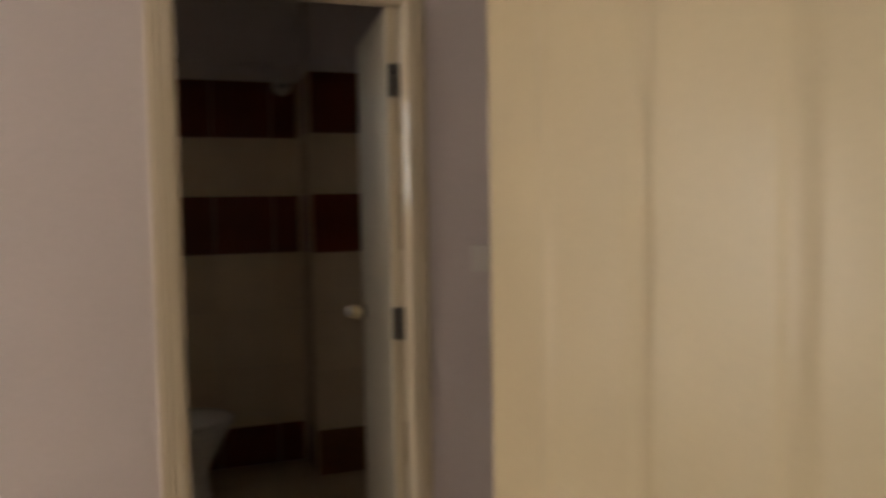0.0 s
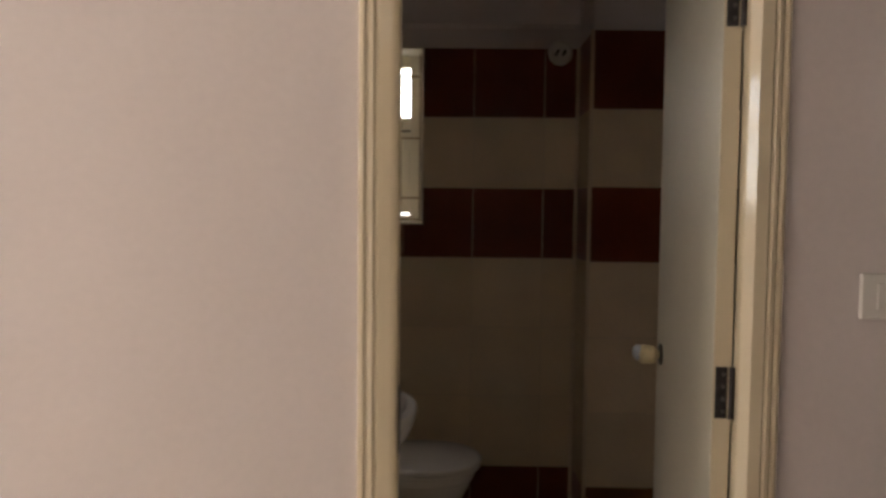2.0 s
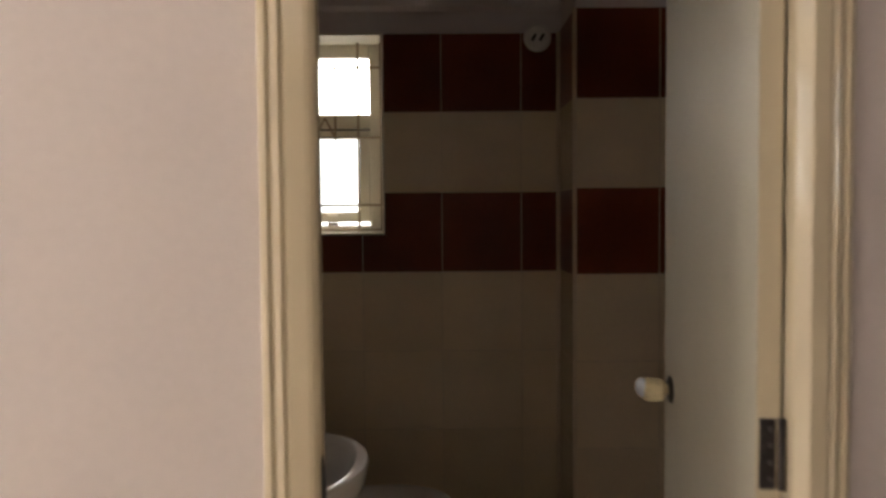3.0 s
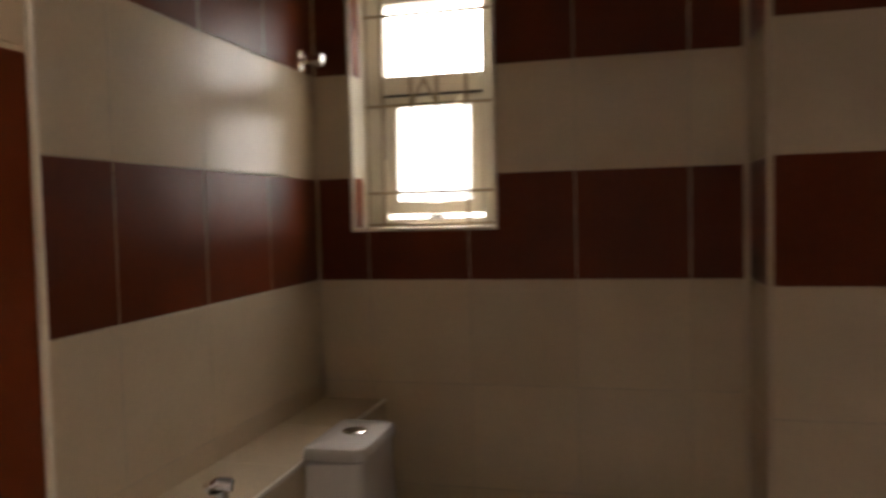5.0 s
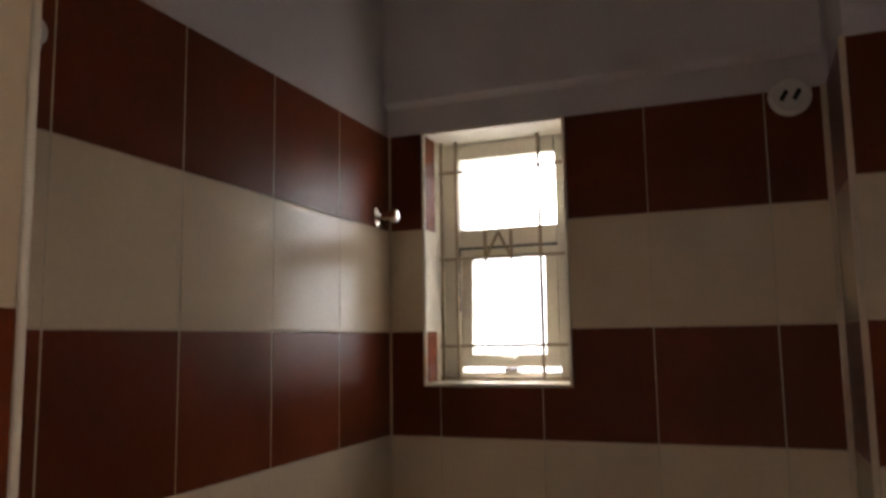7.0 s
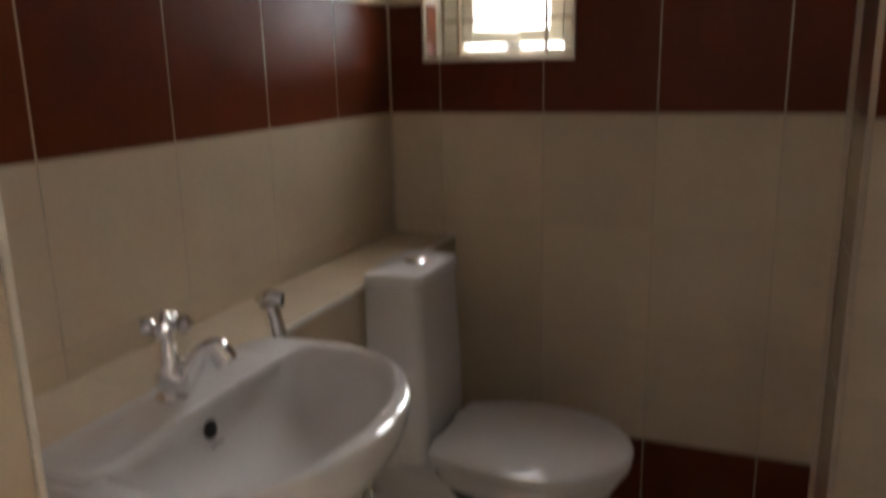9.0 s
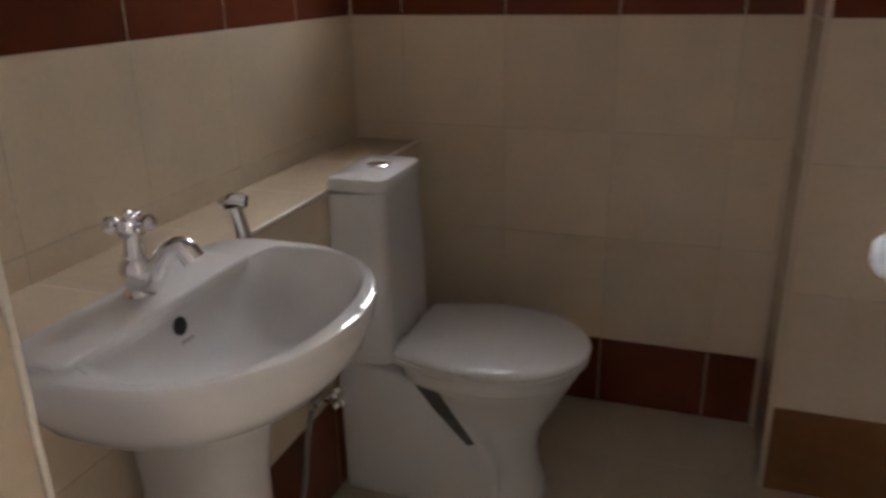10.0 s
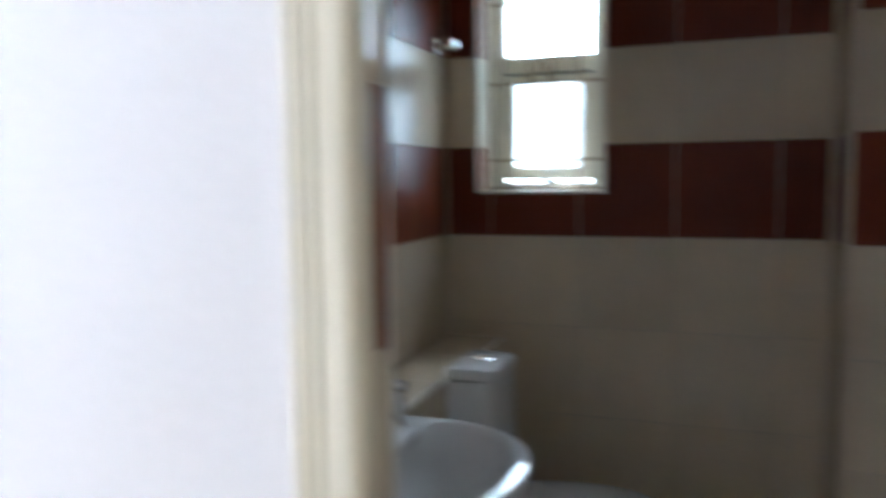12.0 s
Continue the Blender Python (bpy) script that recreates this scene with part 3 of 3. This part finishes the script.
BY = -1.245
RIM = 0.882
wash_basin = thing("wash_basin", "white china pedestal wash basin against the tiled ledge", "basin", (0.33, BY, FLOOR))
bowl_rings = [egg(0.335, BY, 0.085, 0.085, 0.085, 2, 2.2, 0.747), egg(0.336, BY, 0.125, 0.118, 0.145, 2, 2.6, 0.749), egg(0.340, BY, 0.165, 0.127, 0.188, 2.05, 3.2, 0.758), egg(0.343, BY, 0.200, 0.134, 0.222, 2.1, 4, 0.780),
              egg(0.345, BY, 0.224, 0.137, 0.241, 2.15, 4.5, 0.811), egg(0.345, BY, 0.237, 0.138, 0.251, 2.15, 5, 0.842), egg(0.345, BY, 0.241, 0.139, 0.255, 2.15, 5, 0.866),
              egg(0.345, BY, 0.2415, 0.139, 0.2555, 2.15, 5, RIM - 0.008), egg(0.345, BY, 0.239, 0.1375, 0.253, 2.15, 5, RIM - 0.002), egg(0.345, BY, 0.233, 0.134, 0.247, 2.15, 5, RIM),
              egg(0.418, BY, 0.142, 0.103, 0.229, 2.1, 7, RIM - 0.0005), egg(0.418, BY, 0.137, 0.100, 0.224, 2.1, 7, RIM - 0.005), egg(0.418, BY, 0.131, 0.097, 0.217, 2.1, 5, RIM - 0.022),
              egg(0.415, BY, 0.114, 0.088, 0.194, 2.1, 3.2, RIM - 0.066), egg(0.41, BY, 0.084, 0.068, 0.150, 2, 2.4, RIM - 0.104), egg(0.405, BY, 0.042, 0.036, 0.075, 2, 2.2, RIM - 0.121),
              egg(0.405, BY, 0.018, 0.018, 0.018, 2, 2, RIM - 0.125)]
add(wash_basin, "bowl", loft(bowl_rings), PORCELAIN, smooth=True)
add(wash_basin, "pedestal", loft([egg(0.325, BY, 0.115, 0.105, 0.105, 2.3, 4, FLOOR + 0.0005), egg(0.325, BY, 0.112, 0.104, 0.102, 2.3, 4, FLOOR + 0.03), egg(0.325, BY, 0.084, 0.095, 0.078, 2.2, 4, 0.25),
                                  egg(0.325, BY, 0.080, 0.095, 0.074, 2.2, 4, 0.45), egg(0.327, BY, 0.084, 0.098, 0.079, 2.2, 4, 0.60), egg(0.33, BY, 0.094, 0.102, 0.090, 2.2, 4, 0.690), egg(0.33, BY, 0.110, 0.108, 0.108, 2.2, 4, 0.754)]), PORCELAIN, smooth=True)
add(wash_basin, "tap_deck", loft([slab(0.224, 0.3265, BY - 0.236, BY + 0.150, RIM - 0.016, 0.014), slab(0.224, 0.3290, BY - 0.239, BY + 0.153, RIM - 0.004, 0.014), slab(0.224, 0.3290, BY - 0.239, BY + 0.153, RIM + 0.005, 0.014),
                                  slab(0.226, 0.3265, BY - 0.236, BY + 0.150, RIM + 0.0085, 0.013), slab(0.232, 0.3190, BY - 0.229, BY + 0.143, RIM + 0.0092, 0.012)]), PORCELAIN)
# solid dark disc; the shade inside the overflow is its colour
over = Matrix.Translation((0.3225, BY - 0.026, 0.846)) @ Matrix.Rotation(radians(80), 4, "Y")
add(wash_basin, "overflow_hole", lathe([(0.0125, -0.002), (0.0135, 0.0025), (0.0115, 0.0035)], over, 24), SHADE_GREY, "black oval disc painted as the shaded overflow hole", True)
add(wash_basin, "drain", lathe([(0.017, 0), (0.019, 0.002), (0.014, 0.003), (0.004, 0.001)], Matrix.Translation((0.405, BY, RIM - 0.1255)), 24), CHROME, "chrome drain ring", True)

add(wash_basin, "maker_mark", boxed((0.3265, BY - 0.030, 0.8205), (0.3295, BY - 0.006, 0.8245)), ALU, "small grey maker's mark")

basin_tap = thing("basin_tap", "chrome pillar tap with a cross handle, on the basin", "tap", (0.266, -1.272, RIM))
tm = Matrix.Translation((0.266, -1.272, RIM))
add(basin_tap, "body", lathe([(0.025, 0.003), (0.0255, 0.008), (0.021, 0.012), (0.0185, 0.018), (0.0222, 0.029), (0.0240, 0.042), (0.0215, 0.054), (0.0155, 0.062), (0.0170, 0.066), (0.0140, 0.070),
                              (0.0130, 0.082), (0.0100, 0.097), (0.0085, 0.102)], tm, 28), CHROME, smooth=True)
add(basin_tap, "spout", tube([(0.270, -1.270, RIM + 0.020), (0.284, -1.264, RIM + 0.028), (0.297, -1.259, RIM + 0.052), (0.312, -1.254, RIM + 0.072), (0.329, -1.248, RIM + 0.074), (0.341, -1.244, RIM + 0.056)],
                             [0.0190, 0.0175, 0.0150, 0.0138, 0.0155, 0.0170]), CHROME, smooth=True)
add(basin_tap, "handle_hub", lathe([(0.007, 0.100), (0.012, 0.103), (0.013, 0.110), (0.011, 0.118), (0.0065, 0.122), (0.0075, 0.126), (0.003, 0.130)], tm, 22), CHROME, smooth=True)
for k in range(4):
    turn = Matrix.Translation((0.266, -1.272, RIM + 0.110)) @ Matrix.Rotation(radians(28 + 90 * k), 4, "Z") @ Matrix.Rotation(radians(90), 4, "Y")
    add(basin_tap, "handle_arm", lathe([(0.0055, 0.006), (0.0052, 0.013), (0.0100, 0.017), (0.0125, 0.024), (0.0112, 0.031), (0.0035, 0.036)], turn, 16), CHROME, smooth=True)

bidet_spray = thing("bidet_spray", "chrome hand spray hanging on a hook at the ledge", "spray", (0.206, -0.945, 0.80))
add(bidet_spray, "hook", joined(boxed((0.1985, -0.962, 0.800), (0.204, -0.928, 0.838), 0.002), boxed((0.203, -0.956, 0.812), (0.212, -0.934, 0.822), 0.002)), CHROME)
add(bidet_spray, "stem", tube([(0.224, -0.940, 0.735), (0.222, -0.943, 0.800), (0.220, -0.952, 0.870), (0.214, -0.962, 0.926)], [0.0100, 0.0145, 0.0165, 0.0160]), CHROME, smooth=True)
add(bidet_spray, "head", tube([(0.196, -0.972, 0.930), (0.214, -0.963, 0.936), (0.236, -0.953, 0.932)], [0.009, 0.0135, 0.0135]), CHROME, smooth=True)
# the nozzle's inner shade is a dark disc on its end
add(bidet_spray, "nozzle", lathe([(0.0105, 0), (0.0105, 0.0022)], Matrix.Translation((0.2365, -0.9528, 0.932)) @ Matrix.Rotation(radians(24), 4, "Z") @ Matrix.Rotation(radians(98), 4, "Y"), 20), DARK, "dark disc painted as the shaded nozzle opening")
add(bidet_spray, "hose", tube([(0.224, -0.940, 0.736), (0.226, -0.965, 0.60), (0.226, -0.985, 0.42), (0.226, -0.960, 0.24), (0.226, -0.890, 0.165), (0.224, -0.830, 0.23), (0.226, -0.800, 0.34), (0.232, -0.782, 0.405)], 0.0065), HOSE, "braided steel hose", True)

angle_valve = thing("angle_valve", "chrome angle valve on the ledge front below the basin", "valve", (0.206, -0.735, 0.42))
vm = Matrix.Translation((0.2068, -0.735, 0.42)) @ Matrix.Rotation(radians(90), 4, "Y")
add(angle_valve, "flange", lathe([(0.024, 0.0), (0.024, 0.003), (0.012, 0.007)], vm, 22), CHROME, smooth=True)
add(angle_valve, "body", lathe([(0.012, 0.006), (0.012, 0.030), (0.017, 0.034), (0.017, 0.054), (0.012, 0.058), (0.009, 0.072)], vm, 20), CHROME, smooth=True)
add(angle_valve, "outlet", tube([(0.240, -0.735, 0.42), (0.234, -0.775, 0.412)], [0.010, 0.009], 14, False), CHROME, smooth=True)
for k in range(4):
    add(angle_valve, "handle_arm", lathe([(0.0055, 0.002), (0.0055, 0.018), (0.0092, 0.026), (0.003, 0.034)], Matrix.Translation((0.279, -0.735, 0.42)) @ Matrix.Rotation(radians(20 + 90 * k), 4, "X"), 12), CHROME, smooth=True)
# ---- toilet ----
TY = -0.472
toilet = thing("toilet", "white china one-piece toilet with its lid closed", "toilet", (0.50, TY, FLOOR))


add(toilet, "cistern", loft([slab(0.202, 0.345, -0.590, -0.330, 0.435, 0.03, 0.02), slab(0.202, 0.340, -0.580, -0.310, 0.47, 0.03, 0.024), slab(0.202, 0.334, -0.572, -0.301, 0.58, 0.028, 0.026), slab(0.202, 0.329, -0.566, -0.305, 0.70, 0.026, 0.028),
                             slab(0.202, 0.325, -0.560, -0.318, 0.844, 0.024, 0.028)]), PORCELAIN, smooth=True)
add(toilet, "cistern_lid", loft([slab(0.192, 0.328, -0.562, -0.322, 0.8445, 0.026), slab(0.188, 0.333, -0.566, -0.318, 0.848, 0.028), slab(0.188, 0.333, -0.566, -0.318, 0.868, 0.028), slab(0.191, 0.330, -0.563, -0.321, 0.875, 0.026),
                                       slab(0.202, 0.319, -0.552, -0.332, 0.879, 0.022), slab(0.24, 0.29, -0.50, -0.40, 0.880, 0.018)]), PORCELAIN, smooth=True)
add(toilet, "flush_button", lathe([(0.029, 0), (0.029, 0.004), (0.025, 0.006), (0.0232, 0.004), (0.0215, 0.0062), (0.004, 0.0068)], Matrix.Translation((0.266, -0.440, 0.8792)), 30), CHROME, "round chrome dual flush button", True)
add(toilet, "bowl", loft([egg(0.53, TY, 0.168, 0.25, 0.120, 2.4, 4, FLOOR + 0.0005), egg(0.53, TY, 0.164, 0.25, 0.116, 2.4, 4, FLOOR + 0.03), egg(0.532, TY, 0.148, 0.20, 0.100, 2.4, 4, 0.15), egg(0.535, TY, 0.140, 0.19, 0.098, 2.3, 3.5, 0.22),
                          egg(0.54, TY, 0.146, 0.16, 0.110, 2.1, 2, 0.268), egg(0.55, TY, 0.172, 0.16, 0.134, 2.1, 1.8, 0.330), egg(0.555, TY, 0.197, 0.165, 0.162, 2.1, 1.8, 0.392), egg(0.557, TY, 0.207, 0.21, 0.176, 2.1, 3, 0.418),
                          egg(0.557, TY, 0.2075, 0.21, 0.1765, 2.1, 3, 0.422), egg(0.557, TY, 0.213, 0.21, 0.181, 2.1, 3, 0.426), egg(0.557, TY, 0.213, 0.21, 0.181, 2.1, 3, 0.452)]), PORCELAIN, smooth=True)
skirt = [(0.206, FLOOR + 0.001), (0.206, 0.436), (0.320, 0.424), (0.452, 0.402), (0.510, 0.345), (0.572, 0.262), (0.604, 0.205), (0.610, FLOOR + 0.001)]
SKIRT = 0.132
skirt_bm = loft([[(x, TY - SKIRT, z) for x, z in skirt], [(x, TY + SKIRT, z) for x, z in skirt]])
bmesh.ops.bevel(skirt_bm, geom=list(skirt_bm.edges), offset=0.014, segments=3, affect="EDGES", profile=0.5)
plinth = loft([slab(0.207, 0.640, TY - 0.133, TY + 0.133, FLOOR + 0.0006, 0.05), slab(0.207, 0.638, TY - 0.132, TY + 0.132, FLOOR + 0.018, 0.05), slab(0.207, 0.630, TY - 0.127, TY + 0.127, FLOOR + 0.040, 0.05), slab(0.207, 0.610, TY - 0.112, TY + 0.112, FLOOR + 0.060, 0.05)])
add(toilet, "base_flange", plinth, PORCELAIN, smooth=True)
add(toilet, "trap_skirt", skirt_bm, PORCELAIN, smooth=True)
# no recess is cut: a dark inlay carries its shade
slot = ((0.398, 0.413), (0.452, 0.404), (0.494, 0.348), (0.552, 0.268), (0.534, 0.261), (0.452, 0.345))
add(toilet, "trap_slot", loft([[(x, TY - SKIRT - 0.0008, z) for x, z in slot], [(x, TY - SKIRT + 0.012, z) for x, z in slot]]), CHINA_SHADE, "dark slanted piece painted as the shaded recess beside the trap")
SX = 0.585


def seat_outline(grow, z):
    """A seat seen from above: a straight narrow back that widens in a slow curve to a round front."""
    front, back, half, rear = 0.205 + grow, 0.228 + grow * 0.5, 0.190 + grow, 0.142 + grow
    pts = [(SX + front * math.cos(a), TY + half * math.sin(a), z) for a in (radians(-90 + 6 * i) for i in range(31))]
    side = [(SX - back * f, half - (half - rear) * f ** 2.2) for f in (0.1, 0.2, 0.3, 0.4, 0.5, 0.6, 0.7, 0.8, 0.88, 0.94, 0.975)]
    pts += [(x, TY + h, z) for x, h in side]
    pts += [(SX - back, TY + rear - 0.012, z), (SX - back, TY - rear + 0.012, z)]
    return pts + [(x, TY - h, z) for x, h in reversed(side)]


add(toilet, "seat", loft([seat_outline(-0.006, 0.4535), seat_outline(0.0, 0.457), seat_outline(0.0, 0.467), seat_outline(-0.004, 0.471)]), SEAT_PLASTIC, smooth=True)
lid_rings = [seat_outline(-0.006, 0.4722), seat_outline(0.002, 0.4752), seat_outline(0.0035, 0.480), seat_outline(0.001, 0.4855), seat_outline(-0.004, 0.4890), seat_outline(-0.012, 0.4915)]
lid_rings += [[(SX - 0.01 + (x - SX + 0.01) * f, TY + (y - TY) * f, 0.4915 + 0.019 * (1 - f * f)) for x, y, z in seat_outline(-0.012, 0)] for f in (0.95, 0.85, 0.7, 0.5, 0.28, 0.1)]
add(toilet, "seat_lid", loft(lid_rings), SEAT_PLASTIC, smooth=True)
for y in (TY - 0.075, TY + 0.075):
    add(toilet, "seat_hinge", boxed((0.347, y - 0.022, 0.454), (0.372, y + 0.022, 0.486), 0.006, 3), SEAT_PLASTIC)

# ---- fittings on the walls ----
vent_cover = thing("vent_cover", "round white plastic wall vent with two dark slots", "vent", (1.119, -0.001, 2.071))
vt = Matrix.Translation((1.119, -0.0008, 2.071)) @ Matrix.Rotation(radians(90), 4, "X")
add(vent_cover, "disc", lathe([(0.050, 0), (0.052, 0.006), (0.048, 0.013), (0.040, 0.016), (0.036, 0.013), (0.004, 0.012)], vt, 36), WHITE_PLASTIC, smooth=True)
# solid dark bars on the disc give the slots their shade
for dx in (-0.013, 0.017):
    add(vent_cover, "slot", tube([(1.119 + dx - 0.008, -0.0135, 2.060), (1.119 + dx + 0.006, -0.0135, 2.084)], 0.0055, 10, False), DARK, "dark slanted bar painted as a shaded vent slot")

shower_outlet = thing("shower_outlet", "chrome capped shower outlet on the tiled wall", "pipe outlet", (0.0, -0.078, 1.834))
sm = Matrix.Translation((0.0006, -0.078, 1.834)) @ Matrix.Rotation(radians(90), 4, "Y")
add(shower_outlet, "flange", lathe([(0.034, 0), (0.034, 0.003), (0.024, 0.009), (0.014, 0.012)], sm, 30), CHROME, smooth=True)
add(shower_outlet, "spindle", lathe([(0.011, 0.010), (0.011, 0.040), (0.019, 0.043), (0.021, 0.052), (0.020, 0.064), (0.012, 0.068)], sm, 26), CHROME, smooth=True)

wall_light = thing("wall_light", "small round white lamp holder on the tiled wall", "lamp", (0.0, -1.29, 1.93))
wl = Matrix.Translation((0.0006, -1.29, 1.93)) @ Matrix.Rotation(radians(90), 4, "Y")
add(wall_light, "base", lathe([(0.042, 0), (0.042, 0.010), (0.032, 0.016)], wl, 28), WHITE_PLASTIC, smooth=True)
add(wall_light, "holder", lathe([(0.022, 0.015), (0.022, 0.045), (0.018, 0.050)], wl, 24), WHITE_PLASTIC, smooth=True)

# ---- tiles, last ----
TILE_MESH = {}
GAP = 0.0013


def tile_mesh(w, h, t, mat):
    """A glazed tile with eased edges; its back lies at x-y plane, its face at z = t."""
    key = (round(w, 4), round(h, 4), t, mat.name)
    if key not in TILE_MESH:
        e = 0.0016
        rings = [[(-w / 2 + o, -h / 2 + o, z), (w / 2 - o, -h / 2 + o, z), (w / 2 - o, h / 2 - o, z), (-w / 2 + o, h / 2 - o, z)] for o, z in ((0, 0), (0, t - e), (e * 0.4, t - e * 0.35), (e, t))]
        TILE_MESH[key] = mesh_of("tile", loft(rings), mat)
    return TILE_MESH[key]


def lay(parent, name, origin, u, v, us, vs, mat_of, t=0.008, skip=None):
    """Tiles on a grid of cuts us (along u) and vs (along v), on the plane through origin. Pieces round an opening skip are cut in one mesh."""
    u, v = Vector(u), Vector(v)
    n = u.cross(v)
    turn = Matrix((u, v, n)).transposed().to_4x4()
    lo, hi = (us[0] + 0.002, vs[0] + 0.002), (us[-1] - 0.002, vs[-1] - 0.002)
    holes = [(*skip[:3], hi[1] + 1)] if skip else []
    bed = new("grout_bed", mesh_of("grout_bed", wall_with_hole((lo[0], 0.0002, lo[1]), (hi[0], t - 0.0007, hi[1]), [(h[0], h[1], h[2], hi[1]) for h in holes], 1), GROUT))
    bed.parent = parent
    bed.matrix_basis = Matrix.Translation(origin) @ turn @ Matrix(((1, 0, 0, 0), (0, 0, 1, 0), (0, 1, 0, 0), (0, 0, 0, 1)))
    for a0, a1 in zip(us, us[1:]):
        for b0, b1 in zip(vs, vs[1:]):
            if a1 - a0 < 0.012 or b1 - b0 < 0.012:
                continue
            mat = mat_of((b0 + b1) / 2)
            a, b, c, d = a0 + GAP, a1 - GAP, b0 + GAP, b1 - GAP
            if skip and a < skip[1] and b > skip[0] and c < skip[3] and d > skip[2]:
                s0, s1, s2, s3 = skip
                pieces = [(a, min(b, s0), c, d), (max(a, s1), b, c, d), (max(a, s0), min(b, s1), c, min(d, s2)), (max(a, s0), min(b, s1), max(c, s3), d)]
                bm = bmesh.new()
                for p0, p1, q0, q1 in pieces:
                    if p1 - p0 > 0.003 and q1 - q0 > 0.003:
                        box(bm, (p0, q0, 0), (p1, q1, t))
                if not bm.verts:
                    bm.free()
                    continue
                ob = new(name, mesh_of("cut_tile", bm, mat))
                ob.parent = parent
                ob.matrix_basis = Matrix.Translation(origin) @ turn
                continue
            ob = new(name, tile_mesh(b - a, d - c, t, mat))
            ob.parent = parent
            tip = 0.0003 / max(b - a, d - c, 0.2)
            jig = Matrix.Rotation(random.uniform(-tip, tip), 4, "X") @ Matrix.Rotation(random.uniform(-tip, tip), 4, "Y")
            ob.matrix_basis = Matrix.Translation(Vector(origin) + u * (a + b) / 2 + v * (c + d) / 2 - n * random.uniform(0, 0.00012)) @ turn @ jig


def band(z):
    return BROWN if z < 0.29 or 1.2 < z < 1.5 or z > 1.8 else CREAM


ROWS = [FLOOR, 0.289, 0.6, 0.9, 1.2, 1.5, 1.8, TILE_TOP]
lay(wall_back, "tile", (0, 0.008, 0), (1, 0, 0), (0, 0, 1), [0.001, 0.158, 0.458, 0.758, 1.058, 1.197], ROWS, band, skip=(WIN[0] - 0.010, WIN[1] + 0.010, WIN[2] - 0.010, 2.2))
lay(wall_bath_left, "tile", (-0.008, 0, 0), (0, -1, 0), (0, 0, -1), [0.001, 0.307, 0.612, 0.914, 1.215, 1.515, 1.70], [-z for z in reversed(ROWS)], lambda z: band(-z), skip=None)
lay(pilaster, "tile", (0, PIL_Y + 0.008, 0), (1, 0, 0), (0, 0, 1), [PIL_X + 0.004, 1.494, 1.794, RIGHT - 0.002], [FLOOR, 0.312, 0.61, 0.91, 1.208, 1.503, 1.802, 2.105], lambda z: TAN if z < 0.3 else band(z - 0.006))
lay(pilaster, "tile", (PIL_X + 0.008, 0, 0), (0, -1, 0), (0, 0, 1), [0.001, -PIL_Y - 0.004], [FLOOR, 0.30, 0.605, 0.905, 1.204, 1.502, 1.802, 2.10], lambda z: band(z - 0.004))
lay(wall_bath_front, "tile", (0.530, 0, 0), (0, 1, 0), (0, 0, 1), [-1.784, -1.701], ROWS[:], band, t=0.0085)

ledge = structure("ledge", boxed((-0.007, FRONT_IN + 0.001, FLOOR - 0.002), (LEDGE_X - 0.008, 0.0, LEDGE_Z - 0.006)), GROUT, "cream tiled half-height ledge along the wall", "ledge")
lay(ledge, "top_tile", (0, 0, LEDGE_Z - 0.006), (1, 0, 0), (0, 1, 0), [0.001, LEDGE_X - 0.006], [-1.70, -1.515, -1.215, -0.914, -0.613, -0.307, -0.002], lambda z: CREAM, t=0.006)
lay(ledge, "front_tile", (LEDGE_X - 0.008, 0, 0), (0, 1, 0), (0, 0, 1), [-1.70, -1.515, -1.215, -0.914, -0.613, -0.307, -0.002], [FLOOR, 0.338, 0.638, LEDGE_Z - 0.008], lambda z: BROWN if z < 0.338 else CREAM)
lay(bath_floor, "floor_tile", (0, 0, FLOOR - 0.003), (1, 0, 0), (0, 1, 0), [LEDGE_X + 0.001, 0.237, 0.537, 0.836, 1.136, 1.436, 1.736, RIGHT - 0.002], [-1.699, -1.465, -1.165, -0.865, -0.565, -0.265, -0.001], lambda z: FLOOR_TILE, t=0.003)
lay(floor, "floor_tile", (0, 0, BED_FLOOR - 0.004), (1, 0, 0), (0, 1, 0), [-3.69, -3.2, -2.6, -2.0, -1.4, -0.8, -0.26], [-3.94, -3.4, -2.8, -2.2, -1.6, -1.0, -0.4, 0.006], lambda z: VITRIFIED, t=0.004)
lay(floor, "floor_tile", (0, 0, BED_FLOOR - 0.004), (1, 0, 0), (0, 1, 0), [-0.26, 0.4, 1.0, 1.6, 2.2, 2.74], [-3.94, -3.4, -2.8, -2.2, -1.87], lambda z: VITRIFIED, t=0.004)

# plastic trims on the tile corners
for name, lo, hi, mat in (("corner_trim", (0.0005, -0.0075, LEDGE_Z + 0.001), (0.0075, -0.0005, TILE_TOP), TRIM_BEIGE), ("corner_trim", (1.1890, -0.018, FLOOR + 0.001), (PIL_X - 0.0005, -0.0005, TILE_TOP), TRIM_BEIGE),
                          ("corner_trim", (PIL_X - 0.004, PIL_Y - 0.004, FLOOR + 0.001), (PIL_X + 0.0100, PIL_Y + 0.0075, 2.106), TRIM_BEIGE), ("corner_trim", (0.5302, -1.7015, FLOOR + 0.001), (0.5405, -1.6950, TILE_TOP), TRIM_WHITE),
                          ("ledge_trim", (LEDGE_X - 0.007, FRONT_IN + 0.002, LEDGE_Z - 0.0065), (LEDGE_X + 0.002, -0.002, LEDGE_Z + 0.0015), TRIM_WHITE)):
    structure(name, boxed(lo, hi, 0.003, 3), mat, "cream plastic edge strip on the tiles", "trim")
